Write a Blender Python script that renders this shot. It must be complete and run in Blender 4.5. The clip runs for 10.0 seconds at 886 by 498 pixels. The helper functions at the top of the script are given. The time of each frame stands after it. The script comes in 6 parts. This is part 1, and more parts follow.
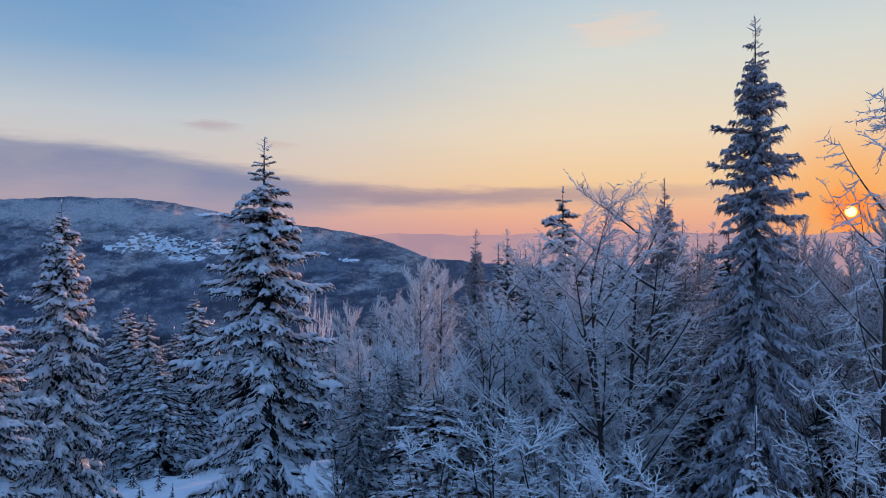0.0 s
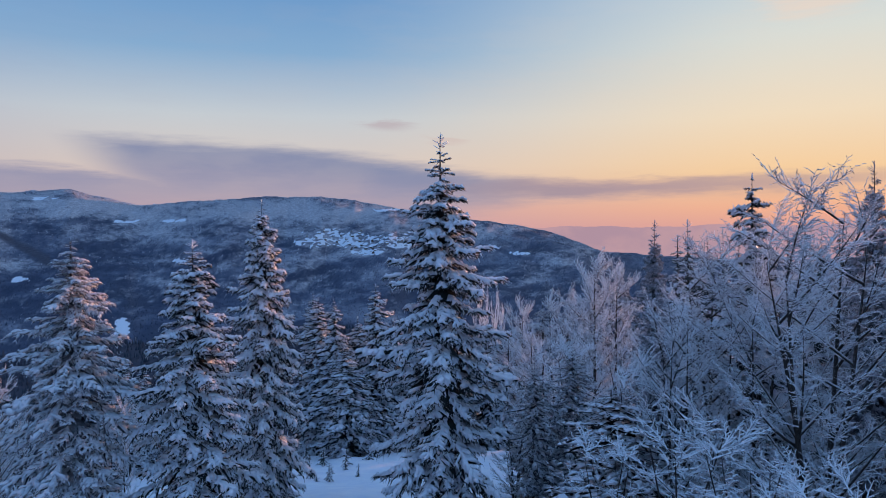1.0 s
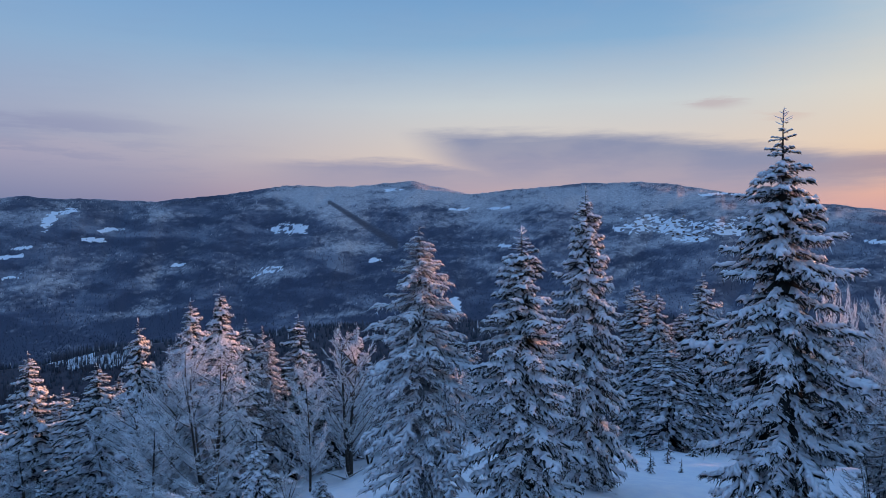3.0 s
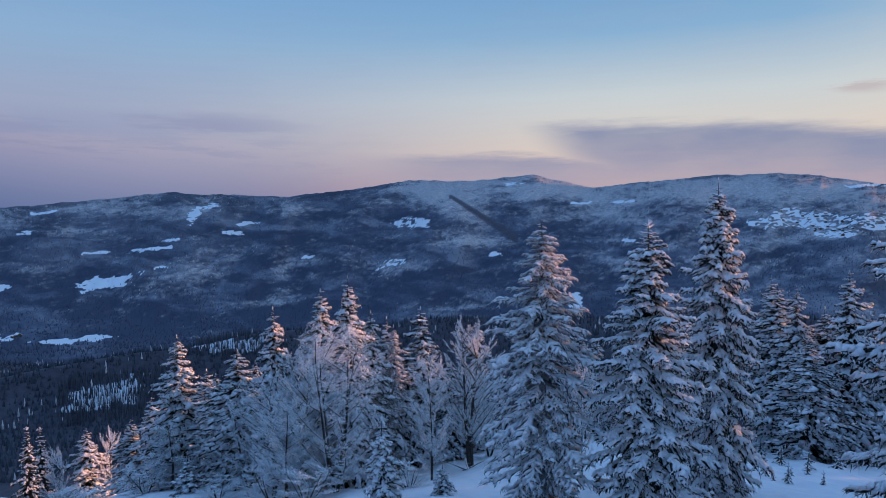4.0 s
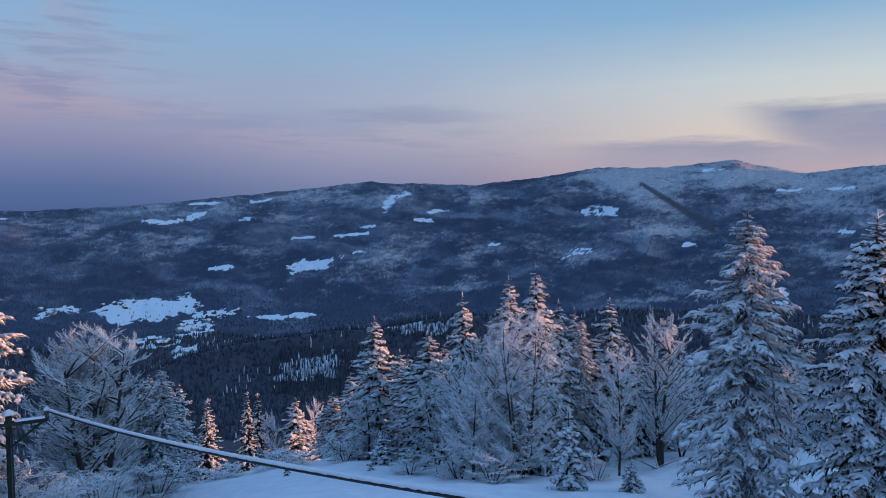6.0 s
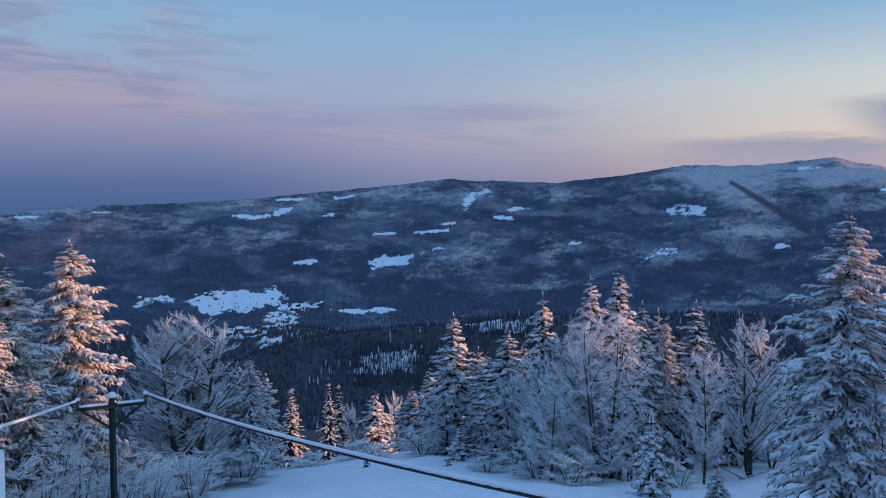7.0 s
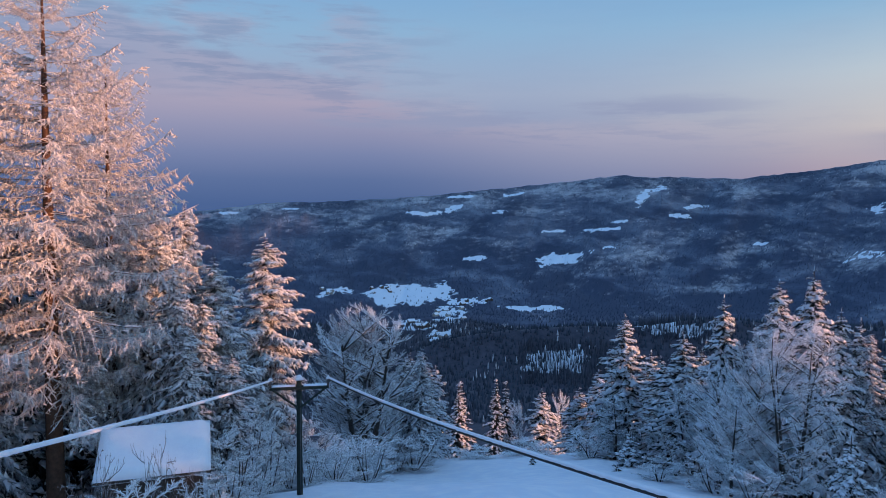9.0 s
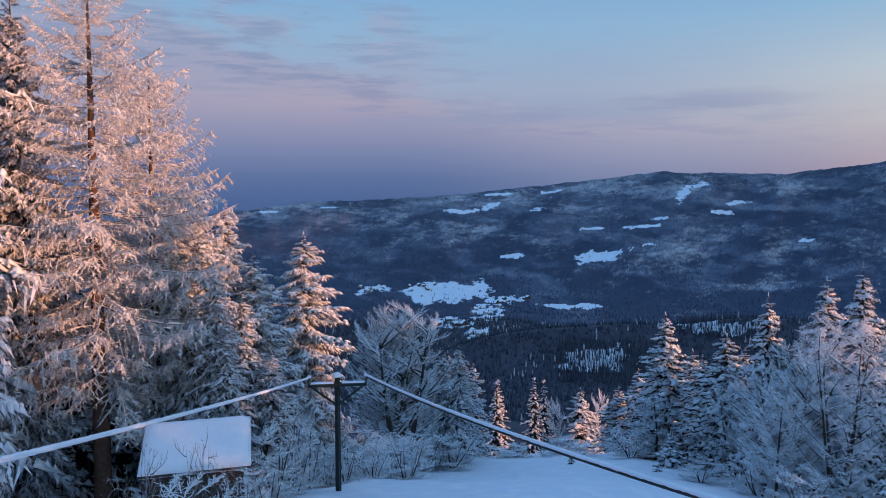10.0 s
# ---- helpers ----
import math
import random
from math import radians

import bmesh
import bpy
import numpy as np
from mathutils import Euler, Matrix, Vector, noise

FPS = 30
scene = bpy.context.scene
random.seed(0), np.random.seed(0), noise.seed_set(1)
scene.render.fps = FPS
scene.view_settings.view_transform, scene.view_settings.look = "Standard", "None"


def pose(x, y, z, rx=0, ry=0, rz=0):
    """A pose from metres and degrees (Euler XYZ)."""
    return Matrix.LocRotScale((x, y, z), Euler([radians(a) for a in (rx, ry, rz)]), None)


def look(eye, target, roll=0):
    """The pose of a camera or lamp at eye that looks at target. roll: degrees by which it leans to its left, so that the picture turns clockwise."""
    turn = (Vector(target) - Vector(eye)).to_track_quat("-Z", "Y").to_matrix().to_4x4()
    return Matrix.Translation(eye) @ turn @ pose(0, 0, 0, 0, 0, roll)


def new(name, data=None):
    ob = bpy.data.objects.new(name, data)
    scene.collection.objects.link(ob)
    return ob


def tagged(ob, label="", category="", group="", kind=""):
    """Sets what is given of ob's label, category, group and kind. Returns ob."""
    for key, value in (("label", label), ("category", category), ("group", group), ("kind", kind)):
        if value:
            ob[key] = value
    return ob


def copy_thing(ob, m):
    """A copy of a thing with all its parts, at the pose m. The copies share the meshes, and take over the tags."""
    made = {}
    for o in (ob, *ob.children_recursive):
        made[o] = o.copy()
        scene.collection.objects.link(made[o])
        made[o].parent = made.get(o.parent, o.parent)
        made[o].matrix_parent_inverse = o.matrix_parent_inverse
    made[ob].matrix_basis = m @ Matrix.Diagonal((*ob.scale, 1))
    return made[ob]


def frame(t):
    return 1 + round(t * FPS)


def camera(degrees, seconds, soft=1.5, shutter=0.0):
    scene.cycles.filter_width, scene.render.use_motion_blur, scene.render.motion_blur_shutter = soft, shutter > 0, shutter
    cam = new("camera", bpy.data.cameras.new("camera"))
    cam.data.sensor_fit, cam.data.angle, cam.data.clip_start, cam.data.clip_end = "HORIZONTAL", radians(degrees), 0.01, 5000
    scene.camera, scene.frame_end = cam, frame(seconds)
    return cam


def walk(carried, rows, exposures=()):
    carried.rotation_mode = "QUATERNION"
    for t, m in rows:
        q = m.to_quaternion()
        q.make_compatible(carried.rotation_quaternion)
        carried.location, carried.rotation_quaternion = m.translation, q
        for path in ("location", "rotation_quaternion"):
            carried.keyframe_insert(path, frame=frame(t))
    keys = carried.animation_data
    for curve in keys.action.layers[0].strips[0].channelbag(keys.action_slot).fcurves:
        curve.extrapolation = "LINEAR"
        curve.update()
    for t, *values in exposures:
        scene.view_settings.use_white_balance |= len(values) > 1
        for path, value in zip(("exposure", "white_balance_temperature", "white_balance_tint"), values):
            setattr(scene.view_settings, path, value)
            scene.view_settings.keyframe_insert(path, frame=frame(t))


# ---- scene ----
cam = camera(64.4, 10.0, soft=0.6)
EYE = 12.0
# seconds, x, y, z from the first eye, yaw, pitch, lean
ROWS = [
    (0.0, 0.000, 0.000, 0.000, 0.00, -0.50, 0.00),
    (0.5, -0.056, 0.005, 0.004, 6.72, -0.81, -0.16),
    (1.0, -0.118, -0.007, 0.009, 13.83, -0.98, -0.56),
    (1.5, -0.179, -0.019, 0.012, 19.56, -1.20, -0.89),
    (2.0, -0.227, -0.040, 0.011, 26.33, -1.36, -1.04),
    (2.5, -0.258, -0.075, 0.010, 32.91, -1.69, -0.99),
    (3.0, -0.288, -0.112, 0.008, 39.35, -1.84, -0.61),
    (4.3, -0.345, -0.188, -0.004, 51.41, -2.39, -0.72),
    (4.5, -0.355, -0.199, -0.004, 52.84, -2.51, -0.84),
    (5.0, -0.382, -0.231, -0.002, 56.08, -2.78, -0.95),
    (5.5, -0.412, -0.262, 0.001, 59.50, -2.92, -0.74),
    (5.7, -0.420, -0.276, 0.004, 61.58, -2.98, -0.59),
    (7.0, -0.437, -0.369, 0.018, 70.65, -3.27, 0.14),
    (7.5, -0.442, -0.405, 0.020, 75.05, -3.31, 0.23),
    (8.0, -0.455, -0.432, 0.023, 78.16, -3.32, 0.33),
    (8.5, -0.469, -0.447, 0.024, 81.59, -3.38, 0.38),
    (9.0, -0.486, -0.450, 0.022, 84.32, -3.54, 0.28),
    (9.5, -0.508, -0.443, 0.022, 86.58, -3.67, 0.10),
    (10.0, -0.535, -0.430, 0.018, 87.36, -3.72, -0.09),
]


def view(x, y, z, yaw, pitch, roll):
    """The camera's pose: it leans about its own axis."""
    return pose(x, y, EYE + z, 90 + pitch, 0, yaw) @ pose(0, 0, 0, 0, 0, roll)


walk(cam, [(t, view(*row)) for t, *row in ROWS], [(0.0, -0.06, 6500, 12), (1.0, -0.02, 6500, 12), (1.6, -0.08, 6520, 12), (2.0, -0.06, 6550, 12), (2.6, 0.0, 6600, 11), (5.0, 0.06, 6500, 8), (7.5, 0.09, 6500, 6), (10.0, 0.13, 6500, 4)])

# ---- light ----
SUN_AZ, SUN_EL = 30.1, 2.2  # degrees to the right of +y, and up
sun = new("sun", bpy.data.lights.new("sun", "SUN"))
sun.data.energy, sun.data.angle, sun.data.color = 5.0, radians(0.6), (1.0, 0.43, 0.22)
sun_way = Vector((math.sin(radians(SUN_AZ)) * math.cos(radians(SUN_EL)), math.cos(radians(SUN_AZ)) * math.cos(radians(SUN_EL)), math.sin(radians(SUN_EL))))
sun.matrix_world = look(sun_way * 60 + Vector((0, 0, EYE)), Vector((0, 0, EYE)))


class Nodes:
    """Short ways to add and join shader nodes."""

    def __init__(self, tree):
        self.tree = tree

    def add(self, kind, **values):
        node = self.tree.nodes.new(kind)
        for key, value in values.items():
            setattr(node, key, value)
        return node

    def plug(self, socket, value):
        if isinstance(value, bpy.types.NodeSocket):
            self.tree.links.new(value, socket)
        else:
            socket.default_value = value

    def math(self, op, a, b=0.0, c=0.0):
        node = self.add("ShaderNodeMath", operation=op)
        for i, value in enumerate((a, b, c)):
            self.plug(node.inputs[i], value)
        return node.outputs[0]

    def step(self, value, lo, hi, kind="SMOOTHSTEP"):
        node = self.add("ShaderNodeMapRange", interpolation_type=kind)
        for i, v in enumerate((value, lo, hi, 0.0, 1.0)):
            self.plug(node.inputs[i], v)
        return node.outputs[0]

    def mix(self, fac, a, b, blend="MIX"):
        node = self.add("ShaderNodeMix", data_type="RGBA", blend_type=blend)
        self.plug(node.inputs[0], fac)
        self.plug(node.inputs[6], a if isinstance(a, bpy.types.NodeSocket) else (*a, 1))
        self.plug(node.inputs[7], b if isinstance(b, bpy.types.NodeSocket) else (*b, 1))
        return node.outputs[2]

    def ramp(self, value, stops):
        node = self.add("ShaderNodeValToRGB")
        el = node.color_ramp.elements
        while len(el) < len(stops):
            el.new(0.5)
        for e, (p, c) in zip(el, stops):
            e.position, e.color = p, (*c, 1)
        self.plug(node.inputs[0], value)
        return node.outputs[0]

    def noise(self, vector, scale, detail=4.0, rough=0.55):
        node = self.add("ShaderNodeTexNoise")
        if vector is not None:
            self.plug(node.inputs["Vector"], vector)
        node.inputs["Scale"].default_value, node.inputs["Detail"].default_value, node.inputs["Roughness"].default_value = scale, detail, rough
        return node.outputs[0]


def rgb(r, g, b):
    """Linear colour from the usual 0 to 255."""
    return tuple(((v / 255 + 0.055) / 1.055) ** 2.4 if v > 10 else v / 255 / 12.92 for v in (r, g, b))


def build_world():
    world = bpy.data.worlds.new("winter_dusk")
    scene.world = world
    world.use_nodes = True
    world.node_tree.nodes.clear()
    n = Nodes(world.node_tree)
    way = n.add("ShaderNodeTexCoord").outputs["Generated"]
    sep = n.add("ShaderNodeSeparateXYZ")
    n.plug(sep.inputs[0], way)
    x, y, z = sep.outputs
    el = n.math("MULTIPLY", n.math("ARCSINE", z), 57.2958)
    az = n.math("MULTIPLY", n.math("ARCTAN2", n.math("MULTIPLY", x, -1.0), y), 57.2958)
    off = n.math("ABSOLUTE", n.math("ADD", n.math("WRAP", n.math("ADD", az, SUN_AZ), 180.0, -180.0), 0.0))
    up = n.math("DIVIDE", el, 40.0)
    near_sun = n.ramp(up, [(0.0, rgb(222, 158, 152)), (0.05, rgb(242, 180, 146)), (0.12, rgb(247, 208, 160)), (0.22, rgb(241, 222, 192)), (0.36, rgb(218, 222, 214)), (0.55, rgb(170, 200, 222)), (1.0, rgb(86, 138, 204))])
    middle = n.ramp(up, [(0.0, rgb(196, 158, 168)), (0.06, rgb(208, 172, 172)), (0.14, rgb(218, 203, 193)), (0.24, rgb(197, 205, 210)), (0.36, rgb(134, 173, 208)), (0.52, rgb(96, 147, 200)), (1.0, rgb(60, 112, 190))])
    away = n.ramp(up, [(0.0, rgb(72, 98, 146)), (0.05, rgb(96, 114, 158)), (0.13, rgb(138, 144, 178)), (0.22, rgb(154, 165, 193)), (0.34, rgb(138, 171, 206)), (0.50, rgb(108, 158, 209)), (1.0, rgb(60, 112, 190))])
    base = n.mix(n.step(off, 16.0, 54.0), near_sun, middle)
    base = n.mix(n.step(off, 62.0, 110.0), base, away)
    # streaks of cloud: noise drawn out along the horizon
    vec = n.add("ShaderNodeCombineXYZ")
    n.plug(vec.inputs[0], n.math("MULTIPLY", az, 0.055))
    n.plug(vec.inputs[1], n.math("MULTIPLY", el, 0.42))
    streak = n.noise(vec.outputs[0], 1.0, 6.0, 0.6)
    fine = n.noise(vec.outputs[0], 4.0, 5.0, 0.6)
    soft = n.add("ShaderNodeCombineXYZ")
    n.plug(soft.inputs[0], n.math("MULTIPLY", az, 0.075))
    n.plug(soft.inputs[1], n.math("MULTIPLY", el, 0.21))
    puff = n.noise(soft.outputs[0], 1.7, 5.0, 0.52)
    wob = n.math("ADD", n.math("MULTIPLY", n.math("SUBTRACT", streak, 0.5), 1.5), n.math("MULTIPLY", n.math("SUBTRACT", fine, 0.5), 0.8))
    elw = n.math("ADD", el, wob)
    azw = n.math("ADD", az, n.math("MULTIPLY", n.math("SUBTRACT", streak, 0.5), 3.5))
    # the grey bank over the far ridge: a low shelf, and a thicker bank whose end leans out over it
    low = n.math("SUBTRACT", n.math("ADD", 4.3, n.math("MULTIPLY", n.step(az, 30.0, 44.0), 1.0)), elw)
    under = n.math("SUBTRACT", n.math("ADD", 4.3, n.math("MULTIPLY", n.step(az, 2.0, 30.0), 3.2)), elw)
    end = n.step(n.math("ADD", azw, n.math("MULTIPLY", n.math("MAXIMUM", under, 0.0), 0.8)), 43.5, 37.5)
    bank = n.math("MAXIMUM", n.step(low, -0.35, 0.55), n.math("MULTIPLY", n.step(under, -0.55, 0.8), end))
    depth = n.step(az, 4.0, 22.0)
    bank = n.math("MULTIPLY", bank, n.step(under, n.math("ADD", 2.0, n.math("MULTIPLY", depth, 7.0)), n.math("ADD", 0.5, n.math("MULTIPLY", depth, 1.5))))
    bank = n.math("MULTIPLY", bank, n.math("MULTIPLY", n.step(az, 58.0, 48.0), n.step(az, -26.0, 8.0)))
    bank = n.math("MULTIPLY", bank, n.math("ADD", 0.84, n.math("MULTIPLY", n.step(puff, 0.36, 0.62), 0.12)))
    tint = n.mix(n.step(under, 0.4, 3.6), rgb(132, 141, 172), rgb(154, 152, 176))
    base = n.mix(bank, base, n.mix(n.step(off, 48.0, 22.0), tint, rgb(176, 152, 158)))
    # a second, thin shelf nearer the sun and a rosy haze between the two
    shelf = n.math("MULTIPLY", n.math("MULTIPLY", n.step(elw, 4.7, 4.0), n.step(elw, 2.9, 3.7)), n.math("MULTIPLY", n.step(az, -30.0, -8.0), n.step(az, 18.0, 4.0)))
    base = n.mix(n.math("MULTIPLY", shelf, 0.55), base, rgb(170, 148, 156))
    # two small clouds on their own: a thin rosy streak and a pale pink one higher up
    for a0, e0, wide, tall, much, tone in ((18.4, 9.0, 2.6, 0.55, 0.6, rgb(184, 168, 174)), (13.6, 7.6, 2.2, 0.35, 0.35, rgb(206, 178, 172)), (-13.6, 16.4, 4.2, 1.5, 0.5, rgb(244, 214, 190))):
        du = n.math("DIVIDE", n.math("SUBTRACT", azw, a0), wide)
        dv = n.math("DIVIDE", n.math("SUBTRACT", n.math("SUBTRACT", elw, e0), n.math("MULTIPLY", du, 0.2)), tall)
        gap = n.math("SQRT", n.math("ADD", n.math("MULTIPLY", du, du), n.math("MULTIPLY", dv, dv)))
        base = n.mix(n.math("MULTIPLY", n.step(n.math("ADD", gap, n.math("MULTIPLY", n.math("SUBTRACT", fine, 0.5), 2.2)), 1.15, 0.2), much), base, tone)
    # the wide mauve bank away from the sun
    top2 = n.math("ADD", 6.4, n.math("MULTIPLY", n.step(az, 74.0, 112.0), 6.4))
    over2 = n.math("SUBTRACT", n.math("ADD", el, n.math("MULTIPLY", wob, 1.3)), n.math("ADD", top2, n.math("MULTIPLY", n.math("SUBTRACT", puff, 0.5), 5.0)))
    bank2 = n.math("MULTIPLY", n.step(over2, 1.3, -1.4), n.step(az, 48.0, 82.0))
    mauve = n.ramp(up, [(0.0, rgb(74, 96, 144)), (0.05, rgb(90, 108, 153)), (0.10, rgb(116, 126, 166)), (0.155, rgb(144, 143, 175)), (0.20, rgb(165, 155, 180)), (0.27, rgb(150, 154, 184)), (0.45, rgb(136, 154, 190))])
    warm_end = n.ramp(up, [(0.0, rgb(108, 122, 162)), (0.06, rgb(138, 142, 174)), (0.13, rgb(168, 163, 185)), (0.18, rgb(184, 176, 190)), (0.27, rgb(166, 176, 198)), (0.45, rgb(140, 165, 200))])
    base = n.mix(n.math("MULTIPLY", bank2, 0.94), base, n.mix(n.step(az, 64.0, 92.0), warm_end, mauve))
    base = n.mix(n.math("MULTIPLY", n.math("MULTIPLY", n.step(fine, 0.46, 0.62), bank2), n.math("MULTIPLY", n.step(over2, -3.0, -0.8), 0.6)), base, rgb(134, 140, 174))
    # thin grey bars under the open sky
    bars = n.math("MULTIPLY", n.math("MULTIPLY", n.step(streak, 0.47, 0.60), n.step(el, 5.6, 6.8)), n.math("MULTIPLY", n.step(el, 9.0, 7.6), n.math("MULTIPLY", n.step(az, 56.0, 68.0), n.step(az, 104.0, 88.0))))
    base = n.mix(n.math("MULTIPLY", bars, 0.7), base, rgb(142, 148, 180))
    # broken cloud higher up
    wisp = n.math("MULTIPLY", n.step(n.math("ADD", n.math("ADD", n.math("MULTIPLY", puff, 0.72), n.math("MULTIPLY", fine, 0.28)), n.math("MULTIPLY", n.step(az, 84.0, 112.0), 0.07)), 0.45, 0.60), n.math("MULTIPLY", n.step(el, 7.0, 10.5), n.step(el, 24.0, 15.0)))
    wisp = n.math("MULTIPLY", wisp, n.math("ADD", 0.06, n.math("MULTIPLY", n.step(az, 78.0, 98.0), 0.80)))
    base = n.mix(n.math("MULTIPLY", wisp, 0.8), base, n.mix(n.step(off, 30.0, 80.0), rgb(240, 214, 190), n.mix(n.step(fine, 0.4, 0.62), rgb(158, 158, 186), rgb(132, 142, 176))))
    # glow and disc of the low sun
    dot = n.add("ShaderNodeVectorMath", operation="DOT_PRODUCT")
    n.plug(dot.inputs[0], way)
    dot.inputs[1].default_value = sun_way
    apart = n.math("MULTIPLY", n.math("ARCCOSINE", n.math("MINIMUM", dot.outputs["Value"], 1.0)), 57.2958)
    base = n.mix(n.math("MULTIPLY", n.step(apart, 9.0, 0.6), 0.85), base, (1.0, 0.42, 0.10))
    base = n.mix(n.math("MULTIPLY", n.step(apart, 2.4, 0.5), 0.8), base, (1.2, 0.26, 0.04))
    base = n.mix(n.step(apart, 0.44, 0.20), base, (8.0, 4.0, 0.9))
    sky = n.add("ShaderNodeTexSky", sky_type="NISHITA", sun_disc=False, sun_elevation=radians(SUN_EL), sun_rotation=radians(SUN_AZ), altitude=900.0, dust_density=1.5)
    high = n.mix(1.0, sky.outputs[0], (SKY_HIGH * 0.73, SKY_HIGH * 0.96, SKY_HIGH * 1.34), "MULTIPLY")
    base = n.mix(n.step(el, 28.0, 55.0), base, high)
    back = n.add("ShaderNodeBackground")
    n.plug(back.inputs[0], base)
    back.inputs[1].default_value = 1.0
    out = n.add("ShaderNodeOutputWorld")
    n.plug(out.inputs[0], back.outputs[0])


SKY_HIGH = 1.0
build_world()

# ---- materials ----


def material(name, colours, scale=4.0, rough=0.7, bump=0.3, bump_scale=None, frost=None, spec=0.3, island=None):
    """A surface whose colour runs through the given colours by noise; frost: (colour, from, to) whitens faces that look up."""
    m = bpy.data.materials.new(name)
    m.use_nodes = True
    n = Nodes(m.node_tree)
    bsdf = m.node_tree.nodes["Principled BSDF"]
    place = n.add("ShaderNodeTexCoord").outputs["Object"]
    geo = n.add("ShaderNodeNewGeometry")
    big, small = n.noise(place, scale, 5.0), n.noise(place, scale * 6, 3.0)
    mixed = n.math("ADD", n.math("MULTIPLY", big, 0.65), n.math("MULTIPLY", small, 0.35))
    if island:
        mixed = n.math("ADD", n.math("MULTIPLY", mixed, 1 - island), n.math("MULTIPLY", geo.outputs["Random Per Island"], island))
    stops = [(0.3 + 0.4 * i / max(1, len(colours) - 1), c) for i, c in enumerate(colours)]
    colour = n.ramp(mixed, stops)
    if frost:
        up = n.add("ShaderNodeSeparateXYZ")
        n.plug(up.inputs[0], geo.outputs["Normal"])
        colour = n.mix(n.step(n.math("ADD", up.outputs[2], n.math("MULTIPLY", n.math("SUBTRACT", small, 0.5), 1.4)), frost[1], frost[2]), colour, frost[0])
    n.plug(bsdf.inputs["Base Color"], colour)
    n.plug(bsdf.inputs["Roughness"], n.step(small, -0.6, 1.6, "LINEAR") if rough is None else rough)
    bsdf.inputs["Specular IOR Level"].default_value = spec
    if bump:
        b = n.add("ShaderNodeBump")
        b.inputs["Strength"].default_value, b.inputs["Distance"].default_value = bump, 0.05
        n.plug(b.inputs["Height"], n.noise(place, bump_scale or scale * 3, 5.0))
        n.plug(bsdf.inputs["Normal"], b.outputs[0])
    return m


SNOW = material("snow", [(0.80, 0.83, 0.90), (0.89, 0.91, 0.95)], 2.5, 0.65, 0.35, 14.0)
RIME = material("rime", [(0.68, 0.71, 0.76), (0.84, 0.86, 0.90)], 5.0, 0.8, 0.0)
# darker copy of the rime: backlit shade put into the colour
SHADED_RIME = material("shaded_rime", [(0.34, 0.36, 0.41), (0.60, 0.62, 0.68)], 5.0, 0.8, 0.0, island=0.3)
NEEDLES = material("needles", [(0.006, 0.009, 0.009), (0.018, 0.025, 0.024), (0.065, 0.076, 0.08)], 6.0, 0.7, 0.0, island=0.45)
FROSTED_NEEDLES = material("frosted_needles", [(0.05, 0.054, 0.06), (0.20, 0.21, 0.23), (0.58, 0.60, 0.64)], 5.0, 0.75, 0.0, island=0.4)
BARK = material("bark", [(0.025, 0.02, 0.018), (0.07, 0.055, 0.045)], 8.0, 0.85, 0.5, 30.0, frost=((0.72, 0.75, 0.80), 0.08, 0.7))
RED_BARK = material("red_bark", [(0.06, 0.035, 0.025), (0.16, 0.085, 0.055)], 8.0, 0.85, 0.5, 30.0, frost=((0.66, 0.68, 0.72), 0.5, 1.0))
TWIGS = material("frosted_twigs", [(0.07, 0.065, 0.07), (0.24, 0.24, 0.26), (0.50, 0.52, 0.56)], 3.0, 0.8, 0.0, island=0.45, frost=((0.90, 0.93, 0.97), -0.8, 0.1))
LARCH_RIME = material("larch_rime", [(0.46, 0.43, 0.42), (0.64, 0.62, 0.61), (0.82, 0.81, 0.82)], 4.0, 0.8, 0.0, island=0.4)
RED_TWIGS = material("reddish_twigs", [(0.10, 0.055, 0.045), (0.24, 0.17, 0.16), (0.5, 0.46, 0.47)], 3.0, 0.8, 0.0, island=0.4, frost=((0.72, 0.70, 0.72), 0.1, 0.8))

# brown for one wide crown; on thicket trees the dark tone paints shade
BROWN_SHADED_TWIGS = material("brown_shaded_twigs", [(0.05, 0.036, 0.034), (0.14, 0.11, 0.105), (0.36, 0.32, 0.32)], 3.0, 0.8, 0.0, island=0.4, frost=((0.76, 0.77, 0.81), -0.6, 0.3))

# ---- ground ----
# skyline: degrees to the left of +y, degrees up
SKYLINE = [(-40, -2.4), (-9, -2.0), (1.0, -1.3), (2.6, -0.6), (5.7, 0.46), (8.4, 1.0), (12, 1.45), (18, 2.4), (21.6, 3.15), (25, 3.33), (29, 3.25), (33, 2.95), (37.2, 2.6), (41.8, 3.72), (46.8, 3.25), (51.8, 3.42), (56, 2.75), (61.6, 2.05), (66, 2.25),
           (70.5, 2.42), (75.2, 1.85), (79, 1.45), (85.5, 0.75), (92.2, 0.36), (98.7, 0.12), (103.6, -0.6), (112, -1.4), (130, -2.0), (180, -1.0)]
SKY_AZ, SKY_UP = np.array(SKYLINE).T
# distance, height under the eye
FALL = [(0, -5.2), (14, -7.9), (26, -10.45), (45, -13.9), (55, -16.8), (75, -28.0), (120, -50), (400, -165), (800, -212), (1000, -221), (1400, -238), (1800, -268), (2100, -252)]
FALL_D, FALL_Z = np.array(FALL, float).T
RIDGE = 3900.0
SPUR_AZ, SPUR_UP = np.array([(-60, -9.0), (20, -7.4), (45, -7.6), (56, -8.3), (66, -8.9), (73, -9.5), (79, -10.4), (85, -11.8), (92, -13.6), (105, -17.0), (180, -20)], float).T


